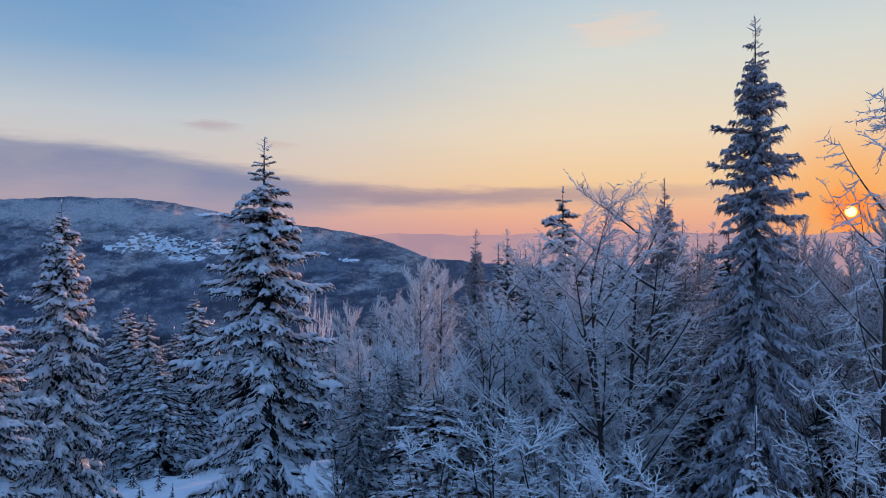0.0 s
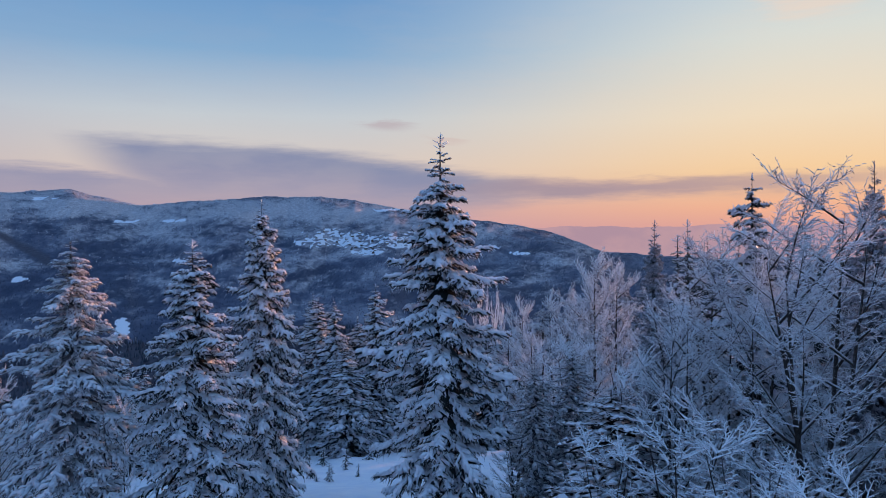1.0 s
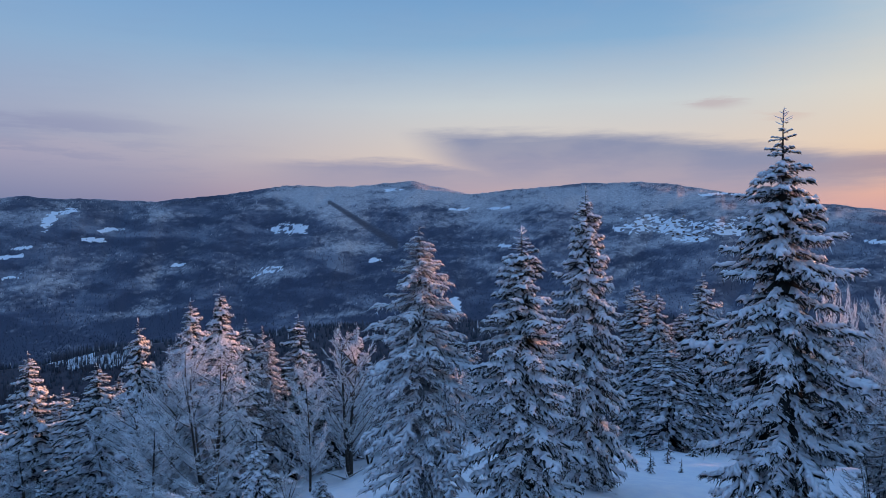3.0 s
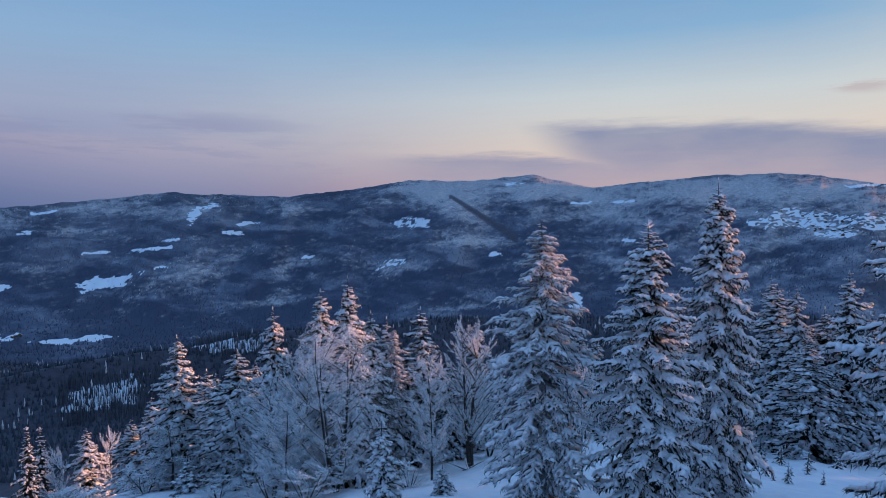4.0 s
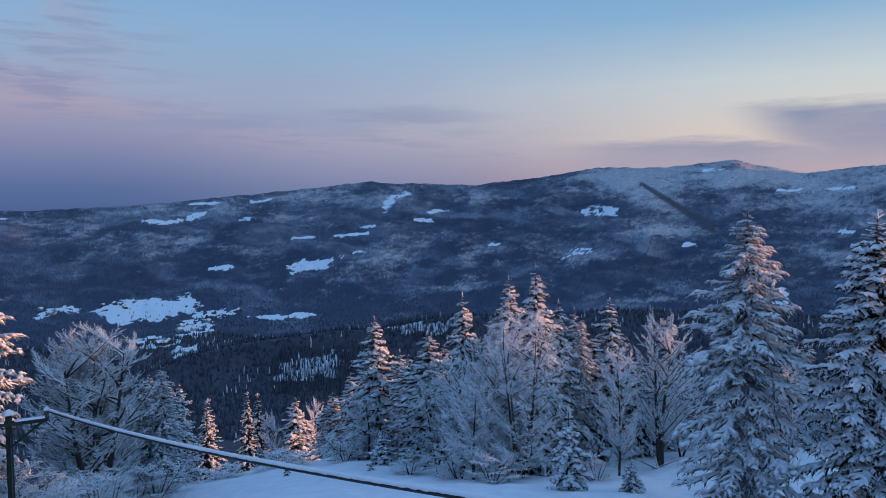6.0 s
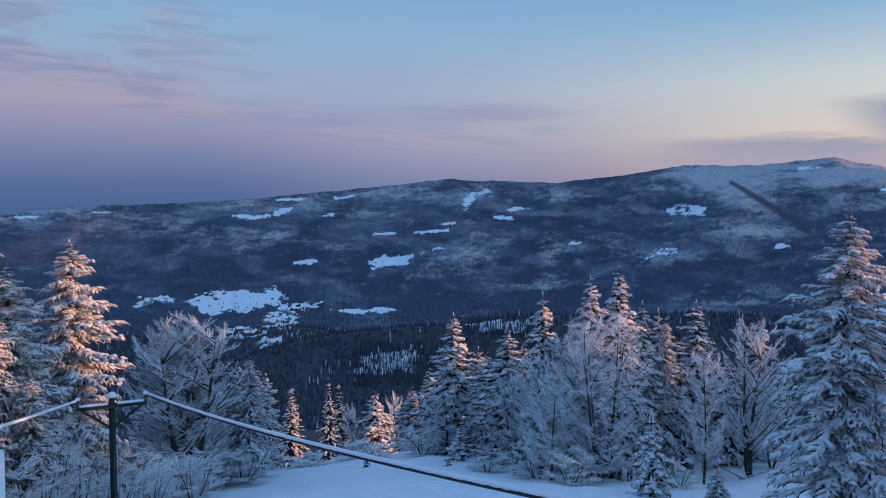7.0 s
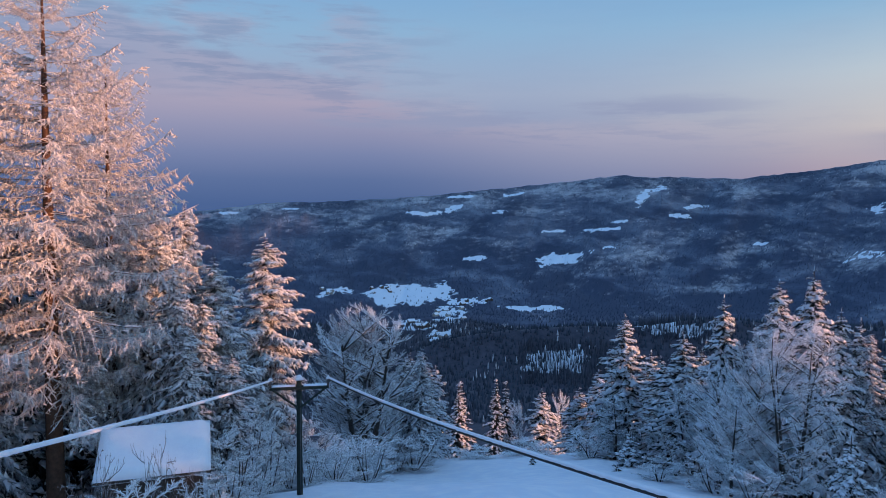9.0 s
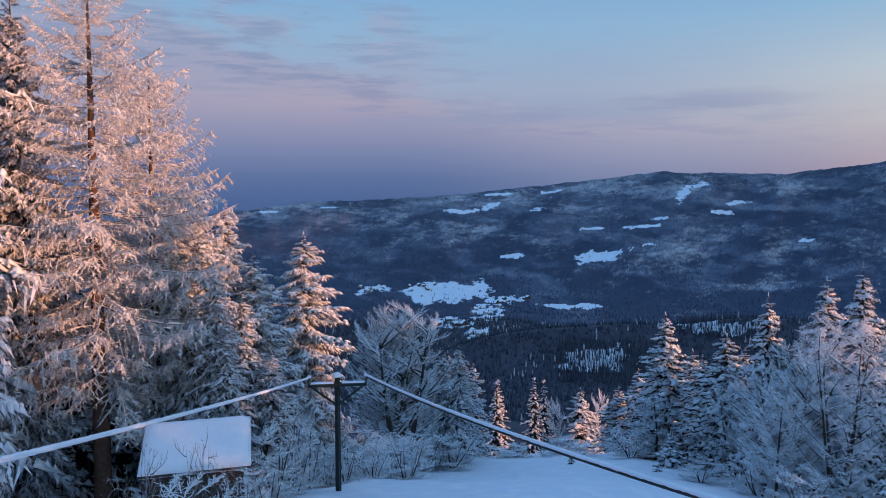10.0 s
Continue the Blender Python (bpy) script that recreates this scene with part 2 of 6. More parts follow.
def smooth(v, lo, hi):
    u = np.clip((v - lo) / (hi - lo), 0, 1)
    return u * u * (3 - 2 * u)


class Waves:
    """Cheap smooth noise: a sum of sines with seeded ways."""

    def __init__(self, seed, size, n=9):
        r = np.random.RandomState(seed)
        a = r.rand(n) * 6.283
        k = 6.283 / (size * (0.45 + 1.3 * r.rand(n)))
        self.kx, self.ky, self.p, self.n = np.cos(a) * k, np.sin(a) * k, r.rand(n) * 6.283, n

    def __call__(self, x, y):
        s = 0
        for kx, ky, p in zip(self.kx, self.ky, self.p):
            s = s + np.sin(kx * x + ky * y + p)
        return s / math.sqrt(self.n)


HUMPS, LUMPS, FOLDS, SPURS, WOODS, PATCH = Waves(1, 7.0), Waves(2, 1.9), Waves(3, 620.0), Waves(4, 260.0), Waves(5, 560.0), Waves(6, 130.0)


class Grain:
    """Smooth value noise in octaves, about 0 to 1, from a seeded lattice."""

    def __init__(self, seed):
        self.table = np.random.RandomState(seed).rand(256, 256)

    def once(self, x, y):
        i, j = np.floor(x).astype(int), np.floor(y).astype(int)
        u, v = x - i, y - j
        u, v = u * u * (3 - 2 * u), v * v * (3 - 2 * v)
        t = self.table
        a, b, c, d = t[i % 256, j % 256], t[(i + 1) % 256, j % 256], t[i % 256, (j + 1) % 256], t[(i + 1) % 256, (j + 1) % 256]
        return (a * (1 - u) + b * u) * (1 - v) + (c * (1 - u) + d * u) * v

    def __call__(self, x, y, octaves=4, gain=0.55):
        total, weight, k = 0.0, 0.0, 1.0
        for _ in range(octaves):
            total, weight = total + k * self.once(x, y), weight + k
            x, y, k = x * 2.03 + 17.3, y * 2.03 + 9.1, k * gain
        return total / weight


GRAIN, WARP_A, WARP_B, RAVINES = Grain(51), Grain(52), Grain(53), Grain(54)
def ground_z(x, y):
    """Height of the ground at x, y; arrays or numbers."""
    x, y = np.asarray(x, float), np.asarray(y, float)
    d, az = np.hypot(x, y), np.degrees(np.arctan2(-x, y))
    z = np.interp(d, FALL_D, FALL_Z)
    z = z - (2.3 * smooth(az, 36, 62) + 0.9 * smooth(az, 70, 88)) * smooth(d, 24, 44) * smooth(d, 300, 60)
    z = z + (0.14 * HUMPS(x, y) + 0.035 * LUMPS(x, y)) * smooth(d, 3, 12) * smooth(d, 900, 90)
    far = smooth(d, 500, 1500)
    z = z + far * (9.0 * FOLDS(x, y) + 4.0 * SPURS(x, y)) * smooth(d, RIDGE, 1900)
    up = np.interp(az, SKY_AZ, SKY_UP) + 0.30 * (GRAIN(az * 0.8, 3.3 + 0 * az, 5, 0.7) - 0.5)
    crest = RIDGE * np.tan(np.radians(up))
    s = np.clip((d - 1800) / (RIDGE - 1800), 0, 1)
    gully = np.abs(RAVINES(az * 0.16 + d / 2600, d / 1500 + 20, 4, 0.5) - 0.5) * 2
    rise = -262 + (crest + 262) * (0.30 * s + 0.70 * s * s * (3 - 2 * s)) + np.sin(np.pi * s) ** 0.7 * (95 * (gully - 0.28) * (1 - 0.8 * smooth(az, 86, 97)) + 7 * FOLDS(x, y))
    rise = np.minimum(rise, d * np.tan(np.radians(up - 0.12 - 1.6 * (1 - s))))
    z = np.where(d > 1800, rise, z)
    blend = smooth(d, 1500, 1900)
    z = np.where((d > 1500) & (d <= 1800), z * (1 - blend) + blend * (-262 + 0.0 * z), z)
    z = np.where(d > RIDGE, crest - (d - RIDGE) * 0.10, z)
    # a wooded spur between the hill and the valley floor
    crest2 = 950 * np.tan(np.radians(np.interp(az, SPUR_AZ, SPUR_UP))) + 5 * SPURS(x, y)
    spur = crest2 - np.where(d < 950, 0.30, 0.34) * np.abs(d - 950) ** 0.97
    z = np.where((d > 600) & (d < 1500), np.logaddexp(z / 8, spur / 8) * 8, z)
    return z + EYE


CLEAR, STANDS = [], []


def clearing(az, up, half_az, half_up, tilt=-0.5, broken=0.0):
    """Open snow on the far slopes: degrees left and up, half sizes, slant of its upper edge, how far trees and houses break it up."""
    CLEAR.append((az, up, half_az, half_up, tilt, broken))


def frosted(az, up, half_az, half_up, strength, tilt=0.0):
    """A stand of wood white with rime, in degrees left and up."""
    STANDS.append((az, up, half_az, half_up, strength, tilt))


# the valley village and its fields
clearing(87.3, -7.24, 3.5, 0.80, -0.2)
clearing(82.4, -7.75, 1.5, 0.32, -0.1, 0.3)
clearing(83.8, -8.85, 1.2, 0.62, -0.3, 0.35)
clearing(86.6, -9.75, 1.6, 0.45, 0.1, 0.35)
clearing(84.6, -10.55, 0.95, 0.30, -0.5, 0.1)
clearing(93.2, -6.95, 1.2, 0.34, -0.4, 0.45)
clearing(76.7, -8.20, 2.1, 0.21, 0.0)
# meadows up the slope
clearing(74.6, -4.18, 1.7, 0.42, -0.8)
clearing(85.7, -0.62, 1.2, 0.20, -0.7, 0.2)
clearing(83.4, -0.22, 0.75, 0.30, -0.6)
clearing(83.0, 0.70, 0.98, 0.10, -0.4)
clearing(78.6, 0.91, 0.97, 0.15, -0.4, 0.3)
clearing(71.8, -1.86, 1.5, 0.16, -0.6, 0.2)
clearing(70.2, -1.21, 0.75, 0.13, -0.6, 0.2)
clearing(75.4, -2.00, 0.95, 0.10, -0.5, 0.2)
clearing(65.9, -0.72, 0.85, 0.17, 0.4)
clearing(64.6, -0.05, 1.1, 0.13, -0.5)
clearing(60.0, -2.71, 0.54, 0.14, 0.0)
clearing(81.8, -4.26, 1.0, 0.16, -0.7, 0.2)
clearing(70.8, -3.21, 0.68, 0.17, -0.3, 0.5)
clearing(79.5, -0.56, 0.71, 0.17, 0.0, 0.4)
clearing(101.2, -0.67, 0.9, 0.10, 0.0, 0.2)
clearing(96.5, -0.35, 0.9, 0.08, -0.3, 0.3)
clearing(65.5, -9.35, 2.6, 0.42, -0.2)
clearing(74.6, -12.3, 2.4, 0.85, -0.5)
clearing(51.6, -0.14, 1.35, 0.42, 0.1, 0.5)
clearing(52.9, -3.3, 0.9, 0.32, -0.5, 0.6)
clearing(54.4, -3.7, 0.6, 0.22, -0.5, 0.6)
clearing(44.9, -2.73, 0.53, 0.2, 0.0, 0.4)
clearing(34.3, -1.61, 0.60, 0.14, 0.0, 0.2)
clearing(68.6, 0.75, 0.55, 0.40, -1.2, 0.25)
clearing(67.4, 1.35, 0.70, 0.28, -0.9, 0.4)
clearing(38.4, -6.40, 0.55, 0.66, 0.2)
# the hill village under the skyline
clearing(22.3, 0.22, 2.5, 0.46, 0.2, 0.62)
clearing(19.6, -0.25, 3.2, 0.52, 0.0, 0.62)
clearing(17.1, -0.55, 1.5, 0.45, -0.2, 0.55)
clearing(24.4, -0.30, 1.5, 0.30, 0.3, 0.5)
clearing(20.1, -1.19, 1.3, 0.22, 0.1, 0.45)
clearing(7.6, -1.36, 0.9, 0.15, 0.1, 0.1)
clearing(18.2, 2.19, 1.6, 0.09, 0.1, 0.2)
clearing(34.7, 1.44, 1.2, 0.10, -0.2, 0.3)
clearing(38.2, 1.40, 0.90, 0.10, -0.7)
clearing(43.4, 3.00, 1.08, 0.14, 0.0, 0.5)
clearing(9.9, -0.89, 1.1, 0.12, 0.1, 0.3)
# rimed woods: the two summits, the shelf under the straight belt, and scattered stands
frosted(50.6, 2.5, 2.6, 0.95, 0.75)
frosted(42.0, 2.7, 4.6, 1.0, 0.75)
frosted(46.8, 0.7, 2.0, 1.3, 0.55, 0.5)
frosted(46.6, -1.75, 4.2, 0.55, 0.85, 0.05)
frosted(53.0, -3.5, 2.4, 0.9, 0.5)
frosted(46.5, -6.9, 4.5, 0.45, 0.65, -0.3)
frosted(37.0, 1.2, 4.0, 1.3, 0.5, 0.4)
frosted(28.5, 2.2, 6.0, 1.1, 0.55)
frosted(20.0, 2.0, 5.0, 0.9, 0.45)
frosted(21.0, -0.4, 5.5, 1.0, 0.30)
frosted(35.0, -3.4, 3.0, 0.55, 0.40, 0.2)
frosted(31.0, -5.4, 5.0, 0.6, 0.30, 0.1)
frosted(69.0, -4.1, 2.6, 0.65, 0.45)
frosted(63.5, -6.2, 4.0, 0.75, 0.34, 0.1)
frosted(60.5, -4.5, 2.4, 0.5, 0.30)
frosted(68.3, 1.0, 2.4, 0.8, 0.55, -0.4)
frosted(75.5, 1.3, 4.5, 0.5, 0.40)
frosted(62.0, 1.2, 3.0, 0.7, 0.35)
frosted(83.5, 0.3, 4.5, 0.6, 0.35)
frosted(95.0, -0.9, 6.0, 0.6, 0.35)
frosted(88.0, -2.4, 5.0, 0.7, 0.30)
frosted(80.0, -3.0, 3.0, 0.5, 0.30)
frosted(77.0, -0.6, 2.0, 0.5, 0.35)


def open_land(az, up):
    """How open the far slopes are at a direction: over 0 in a clearing."""
    az, up = np.asarray(az, float), np.asarray(up, float)
    best = np.full(np.shape(az), -9.0)
    wa = WARP_A(az * 0.9, up * 2.0, 4) - 0.5 + 0.55 * (WARP_B(az * 3.7, up * 8.0, 3, 0.7) - 0.5)
    wb = WARP_B(az * 0.9, up * 2.0, 4) - 0.5 + 0.55 * (WARP_A(az * 3.7, up * 8.0, 3, 0.7) - 0.5)
    chop = GRAIN(az * 2.6, up * 8.0, 3, 0.7)
    for a, e, ha, he, tilt, broken in CLEAR:
        near = (np.abs(az - a) < ha * 2.2) & (np.abs(up - e) < he * 4.0 + 0.3)
        if not near.any():
            continue
        u = (az[near] - a) / ha + wa[near] * 1.5
        v = (up[near] - e) / he - tilt * u + wb[near] * min(2.4, 0.5 / he + 0.7)
        here = 1.0 - np.abs(u) ** 3.0 - np.abs(v) ** 2.4 - broken * 22.0 * np.clip(chop[near] - 0.62 + 0.24 * broken, 0, 1)
        best[near] = np.maximum(best[near], here)
    return best


def wood_kind(az, up):
    """0 for dark spruce, 1 for pale bare wood, at a direction: patches and ravines aslant down the slope."""
    az, up = np.asarray(az, float), np.asarray(up, float)
    a2 = az + 3.0 * (WARP_A(az * 0.35 + 9, up * 0.9, 4) - 0.5)
    u2 = up + 1.8 * (WARP_B(az * 0.30 + 9, up * 0.8, 4) - 0.5)
    spurs = np.abs(RAVINES(a2 * 0.16 - u2 * 0.50 + 31, u2 * 0.35 + 3, 4, 0.6) - 0.5) * 2
    patch = GRAIN(a2 * 0.33 + 60, u2 * 1.3 + 8, 5, 0.65)
    return np.clip(0.42 + 1.9 * (patch - 0.52) + 0.9 * (spurs - 0.24) + 0.10 * smooth(up, -5, 1) - 0.22 * smooth(up, -3.5, -6.5) * smooth(az, 40, 50), 0, 1)


def rime_haze_share(az, up):
    """How pale the woods are at a direction, 0 to 1: rime, and haze painted in as rime."""
    az, up = np.asarray(az, float), np.asarray(up, float)
    a2 = az + 2.4 * (WARP_A(az * 0.45, up * 1.1 + 40, 4) - 0.5)
    u2 = up + 1.5 * (WARP_B(az * 0.40, up * 0.9 + 40, 4) - 0.5)
    total = np.zeros(np.shape(az))
    for a, e, ha, he, strength, tilt in STANDS:
        u, v = (a2 - a) / ha, (u2 - e - tilt * (a2 - a) / ha) / he
        total = total + strength * np.exp(-(u**2) * 1.1 - v**2 * 1.1)
    # painted haze: paler high up and towards the sun, darker low down
    high = smooth(up, -4.5, 2.0) * (0.19 + 0.09 * smooth(az, 60, 44)) + 0.13 * smooth(az, 44, 30) - 0.22 * smooth(up, -4.0, -7.5)
    spurs = np.abs(RAVINES(a2 * 0.20 + u2 * 0.55, u2 * 0.30 + 7, 4, 0.6) - 0.5) * 2
    total = 1.05 * total + high + 1.25 * (GRAIN(az * 0.5 + up * 0.35, up * 1.9, 6, 0.72) - 0.53) + 0.8 * (spurs - 0.24) + 0.9 * (GRAIN(az * 3.1 + 11, up * 7.5 + 5, 4, 0.75) - 0.5)
    return smooth(total, 0.02, 0.95)


def lane(az, up):
    """1 within the straight dark belt of spruces that runs aslant down the slope."""
    u = np.clip((48.4 - az) / 5.2, 0, 1)
    return np.exp(-(((up - (2.0 - 3.4 * u)) / (0.16 + 0.30 * u)) ** 4)) * 0.85 * ((az > 43.0) & (az < 48.6))


def mesh_of(name, verts, faces, mat):
    """A mesh from arrays: verts n x 3, faces m x 3 or m x 4."""
    me = bpy.data.meshes.new(name)
    verts, faces = np.asarray(verts, np.float32), np.asarray(faces, np.int32)
    m, k = faces.shape
    me.vertices.add(len(verts))
    me.vertices.foreach_set("co", verts.ravel())
    me.loops.add(m * k)
    me.loops.foreach_set("vertex_index", faces.ravel())
    me.polygons.add(m)
    me.polygons.foreach_set("loop_start", np.arange(0, m * k, k, dtype=np.int32))
    me.update(calc_edges=True)
    me.materials.append(mat)
    return me


def soften(me):
    me.polygons.foreach_set("use_smooth", np.ones(len(me.polygons), bool))
    return me


def part(name, me, parent, label=""):
    ob = new(name, me)
    ob.parent = parent
    return tagged(ob, label)


def sig(v):
    return 1 / (1 + np.exp(-v))


def build_ground():
    cols = np.radians(np.concatenate([np.arange(-40, -2, 0.5), np.arange(-2, 108, 0.155), np.arange(108, 122, 0.4), np.arange(122, 320, 6.0)]))
    rows = np.concatenate([np.geomspace(1.2, 600, 84), np.linspace(615, 1500, 60), np.linspace(1515, 3960, 170), np.linspace(4000, 4950, 14)])
    a, d = np.meshgrid(cols, rows)
    x, y = -np.sin(a) * d, np.cos(a) * d
    z = ground_z(x, y)
    nr, nc = x.shape
    verts = np.concatenate([np.stack([x, y, z], -1).reshape(-1, 3), [[0, 0, float(ground_z(0, 0))]]])
    i = np.arange(nr * nc).reshape(nr, nc)
    j = np.roll(i, -1, 1)
    quads = np.stack([i[:-1], j[:-1], j[1:], i[1:]], -1).reshape(-1, 4)
    me = mesh_of("ground", verts, quads[:, ::-1], GROUND)
    bm = bmesh.new()
    bm.from_mesh(me)
    bm.verts.ensure_lookup_table()
    for k in range(nc):
        bm.faces.new((bm.verts[int(i[0, k])], bm.verts[int(j[0, k])], bm.verts[nr * nc]))
    bm.to_mesh(me)
    bm.free()
    soften(me)
    me.update()
    # where woods stand the floor is dark with brush and litter
    az = np.degrees(np.arctan2(-verts[:, 0], verts[:, 1]))
    dist = np.hypot(verts[:, 0], verts[:, 1])
    up = np.degrees(np.arctan2(verts[:, 2] - EYE, np.maximum(dist, 1)))
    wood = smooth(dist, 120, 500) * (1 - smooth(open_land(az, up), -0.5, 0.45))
    attr = me.attributes.new("wooded", "FLOAT", "POINT")
    attr.data.foreach_set("value", wood.astype(np.float32))
    kind = me.attributes.new("wood_kind", "FLOAT", "POINT")
    kind.data.foreach_set("value", wood_kind(az, up).astype(np.float32))
    belt = lane(az, up)
    # rime on the woods, with the haze of distance painted into it
    rime = rime_haze_share(az, up) * smooth(dist, 1150, 1500) * (1 - belt)
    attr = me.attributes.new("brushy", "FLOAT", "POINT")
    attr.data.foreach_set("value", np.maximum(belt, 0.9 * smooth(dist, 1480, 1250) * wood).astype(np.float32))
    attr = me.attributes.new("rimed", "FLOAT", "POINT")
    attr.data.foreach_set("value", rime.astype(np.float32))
    tagged(new("ground", me), "snow-covered mountainside falling to a wooded valley", "ground", kind="structure")


def ground_material():
    m = bpy.data.materials.new("snowy_ground")
    m.use_nodes = True
    n = Nodes(m.node_tree)
    bsdf = m.node_tree.nodes["Principled BSDF"]
    place = n.add("ShaderNodeTexCoord").outputs["Object"]
    wood = n.add("ShaderNodeAttribute", attribute_name="wooded").outputs["Fac"]
    fine, mid, wide = n.noise(place, 1.2, 6.0), n.noise(place, 0.09, 6.0, 0.65), n.noise(place, 0.006, 5.0)
    snow = n.mix(n.step(fine, 0.35, 0.7), (0.76, 0.80, 0.88), (0.86, 0.88, 0.92))
    rime = n.add("ShaderNodeAttribute", attribute_name="rimed").outputs["Fac"]
    kind = n.add("ShaderNodeAttribute", attribute_name="wood_kind").outputs["Fac"]
    # blue-grey and mauve floor tones have distance haze mixed into the colour
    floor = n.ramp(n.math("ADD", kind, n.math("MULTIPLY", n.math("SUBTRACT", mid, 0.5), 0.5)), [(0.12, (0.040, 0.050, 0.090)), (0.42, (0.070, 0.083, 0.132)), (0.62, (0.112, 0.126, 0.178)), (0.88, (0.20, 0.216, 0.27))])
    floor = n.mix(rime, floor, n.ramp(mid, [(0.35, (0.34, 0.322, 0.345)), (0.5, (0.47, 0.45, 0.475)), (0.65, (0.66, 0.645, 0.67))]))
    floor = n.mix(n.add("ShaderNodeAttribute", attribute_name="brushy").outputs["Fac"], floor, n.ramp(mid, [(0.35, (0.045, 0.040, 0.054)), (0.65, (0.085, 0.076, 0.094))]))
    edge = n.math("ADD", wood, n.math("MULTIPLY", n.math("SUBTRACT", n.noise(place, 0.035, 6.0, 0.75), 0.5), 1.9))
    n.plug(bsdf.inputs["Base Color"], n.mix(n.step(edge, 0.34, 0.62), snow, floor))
    bsdf.inputs["Roughness"].default_value, bsdf.inputs["Specular IOR Level"].default_value = 0.7, 0.25
    b = n.add("ShaderNodeBump")
    b.inputs["Strength"].default_value, b.inputs["Distance"].default_value = 0.35, 0.12
    n.plug(b.inputs["Height"], n.math("ADD", fine, n.math("MULTIPLY", n.noise(place, 9.0, 4.0), 0.25)))
    n.plug(bsdf.inputs["Normal"], b.outputs[0])
    return m


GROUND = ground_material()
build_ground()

# ---- far woods ----


def far_woods(name, mat, seed, count, lo, hi, tall, wide, want, label, tiers=1, inside=0.08):
    """Many small trees on the far slopes, one mesh; want(az, up, noise) is the share that grows."""
    r = np.random.RandomState(seed)
    az = r.uniform(-14, 116, count)
    d = np.sqrt(r.uniform(lo**2, hi**2, count))
    x, y = -np.sin(np.radians(az)) * d, np.cos(np.radians(az)) * d
    z = ground_z(x, y)
    up = np.degrees(np.arctan2(z - EYE, d))
    keep = (r.rand(count) < want(az, up, WOODS(x, y), PATCH(x, y), d)) & (lane(az, up) < 0.3) & (open_land(az, up) < np.where(r.rand(count) < inside, 2.0, -0.1))
    x, y, z, n = x[keep], y[keep], z[keep], int(keep.sum())
    h = tall * r.uniform(0.4, 1.0, n) ** 1.3 * 1.5
    w = wide * h / tall * r.uniform(0.75, 1.25, n)
    turn = r.rand(n) * 6.283
    verts, faces, base = [], [], 0
    k = 4 if tiers > 1 else 3
    for t in range(tiers):
        z0, z1, s = (t * 0.32, 0.55 + 0.45 * (t + 1) / tiers if tiers > 1 else 1.0, 1.0 - 0.3 * t)
        ring = [np.stack([x + np.cos(turn + 6.283 * i / k) * w * s, y + np.sin(turn + 6.283 * i / k) * w * s, z + h * z0], -1) for i in range(k)]
        tip = np.stack([x, y, z + h * z1], -1)
        verts.append(np.stack([*ring, tip], 1).reshape(-1, 3))
        first = base + np.arange(n)[:, None] * (k + 1)
        for i in range(k):
            faces.append(first + np.array([[i, (i + 1) % k, k]]))
        base += n * (k + 1)
    ob = new(name, mesh_of(name, np.concatenate(verts), np.concatenate(faces), mat))
    return tagged(ob, label, "forest", kind="stuff")


# far trees carry haze in their colours; the valley ones stay darker
DARK_HAZED = material("hazed_dark_conifers", [(0.048, 0.058, 0.094), (0.068, 0.080, 0.122), (0.10, 0.115, 0.160)], 0.012, 0.85, 0.0, island=0.3)
RIME_HAZED = material("hazed_frosted_trees", [(0.36, 0.345, 0.37), (0.50, 0.485, 0.51), (0.68, 0.665, 0.69)], 0.012, 0.85, 0.0, island=0.4)
BARE_HAZED = material("hazed_bare_trees", [(0.11, 0.11, 0.145), (0.165, 0.165, 0.205), (0.26, 0.26, 0.31)], 0.012, 0.85, 0.0, island=0.45)
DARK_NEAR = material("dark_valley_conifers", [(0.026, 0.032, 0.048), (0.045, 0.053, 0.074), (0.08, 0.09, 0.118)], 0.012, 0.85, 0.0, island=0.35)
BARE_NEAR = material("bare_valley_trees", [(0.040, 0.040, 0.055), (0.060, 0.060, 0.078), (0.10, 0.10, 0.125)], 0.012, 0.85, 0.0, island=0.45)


def dark_share(a, u, w, p, d):
    return np.clip(1.0 - 1.35 * rime_haze_share(a, u) - 1.6 * np.clip(wood_kind(a, u) - 0.35, 0, 1), 0.0, 1)


far_woods("conifer_forest", DARK_HAZED, 11, 125000, 1350, 3850, 4.6, 1.2, dark_share, "dark conifer forest on the far slopes")
far_woods("frosted_forest", RIME_HAZED, 12, 230000, 1350, 3950, 4.2, 1.1, lambda a, u, w, p, d: np.clip(0.8 * rime_haze_share(a, u) ** 1.5, 0, 0.8), "forest on the upper slopes, pale with frost and painted haze")
far_woods("bare_forest", BARE_HAZED, 13, 120000, 1350, 3900, 5.5, 1.5, lambda a, u, w, p, d: 0.9 * smooth(wood_kind(a, u), 0.40, 0.75) * (1 - rime_haze_share(a, u)), "bare broadleaf forest on the far slopes")
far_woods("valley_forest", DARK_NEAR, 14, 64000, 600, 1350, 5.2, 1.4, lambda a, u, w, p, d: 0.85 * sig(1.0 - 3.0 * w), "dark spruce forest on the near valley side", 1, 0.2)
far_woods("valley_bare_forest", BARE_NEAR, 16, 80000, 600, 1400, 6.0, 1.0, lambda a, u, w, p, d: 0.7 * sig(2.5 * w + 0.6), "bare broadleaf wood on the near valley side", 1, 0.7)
far_woods("valley_frosted_forest", RIME_HAZED, 15, 14000, 600, 1400, 7.0, 1.2, lambda a, u, w, p, d: 0.40 * sig(5.0 * p + 1.0 * w - 2.0), "frosted spruces among the valley forest", 2)


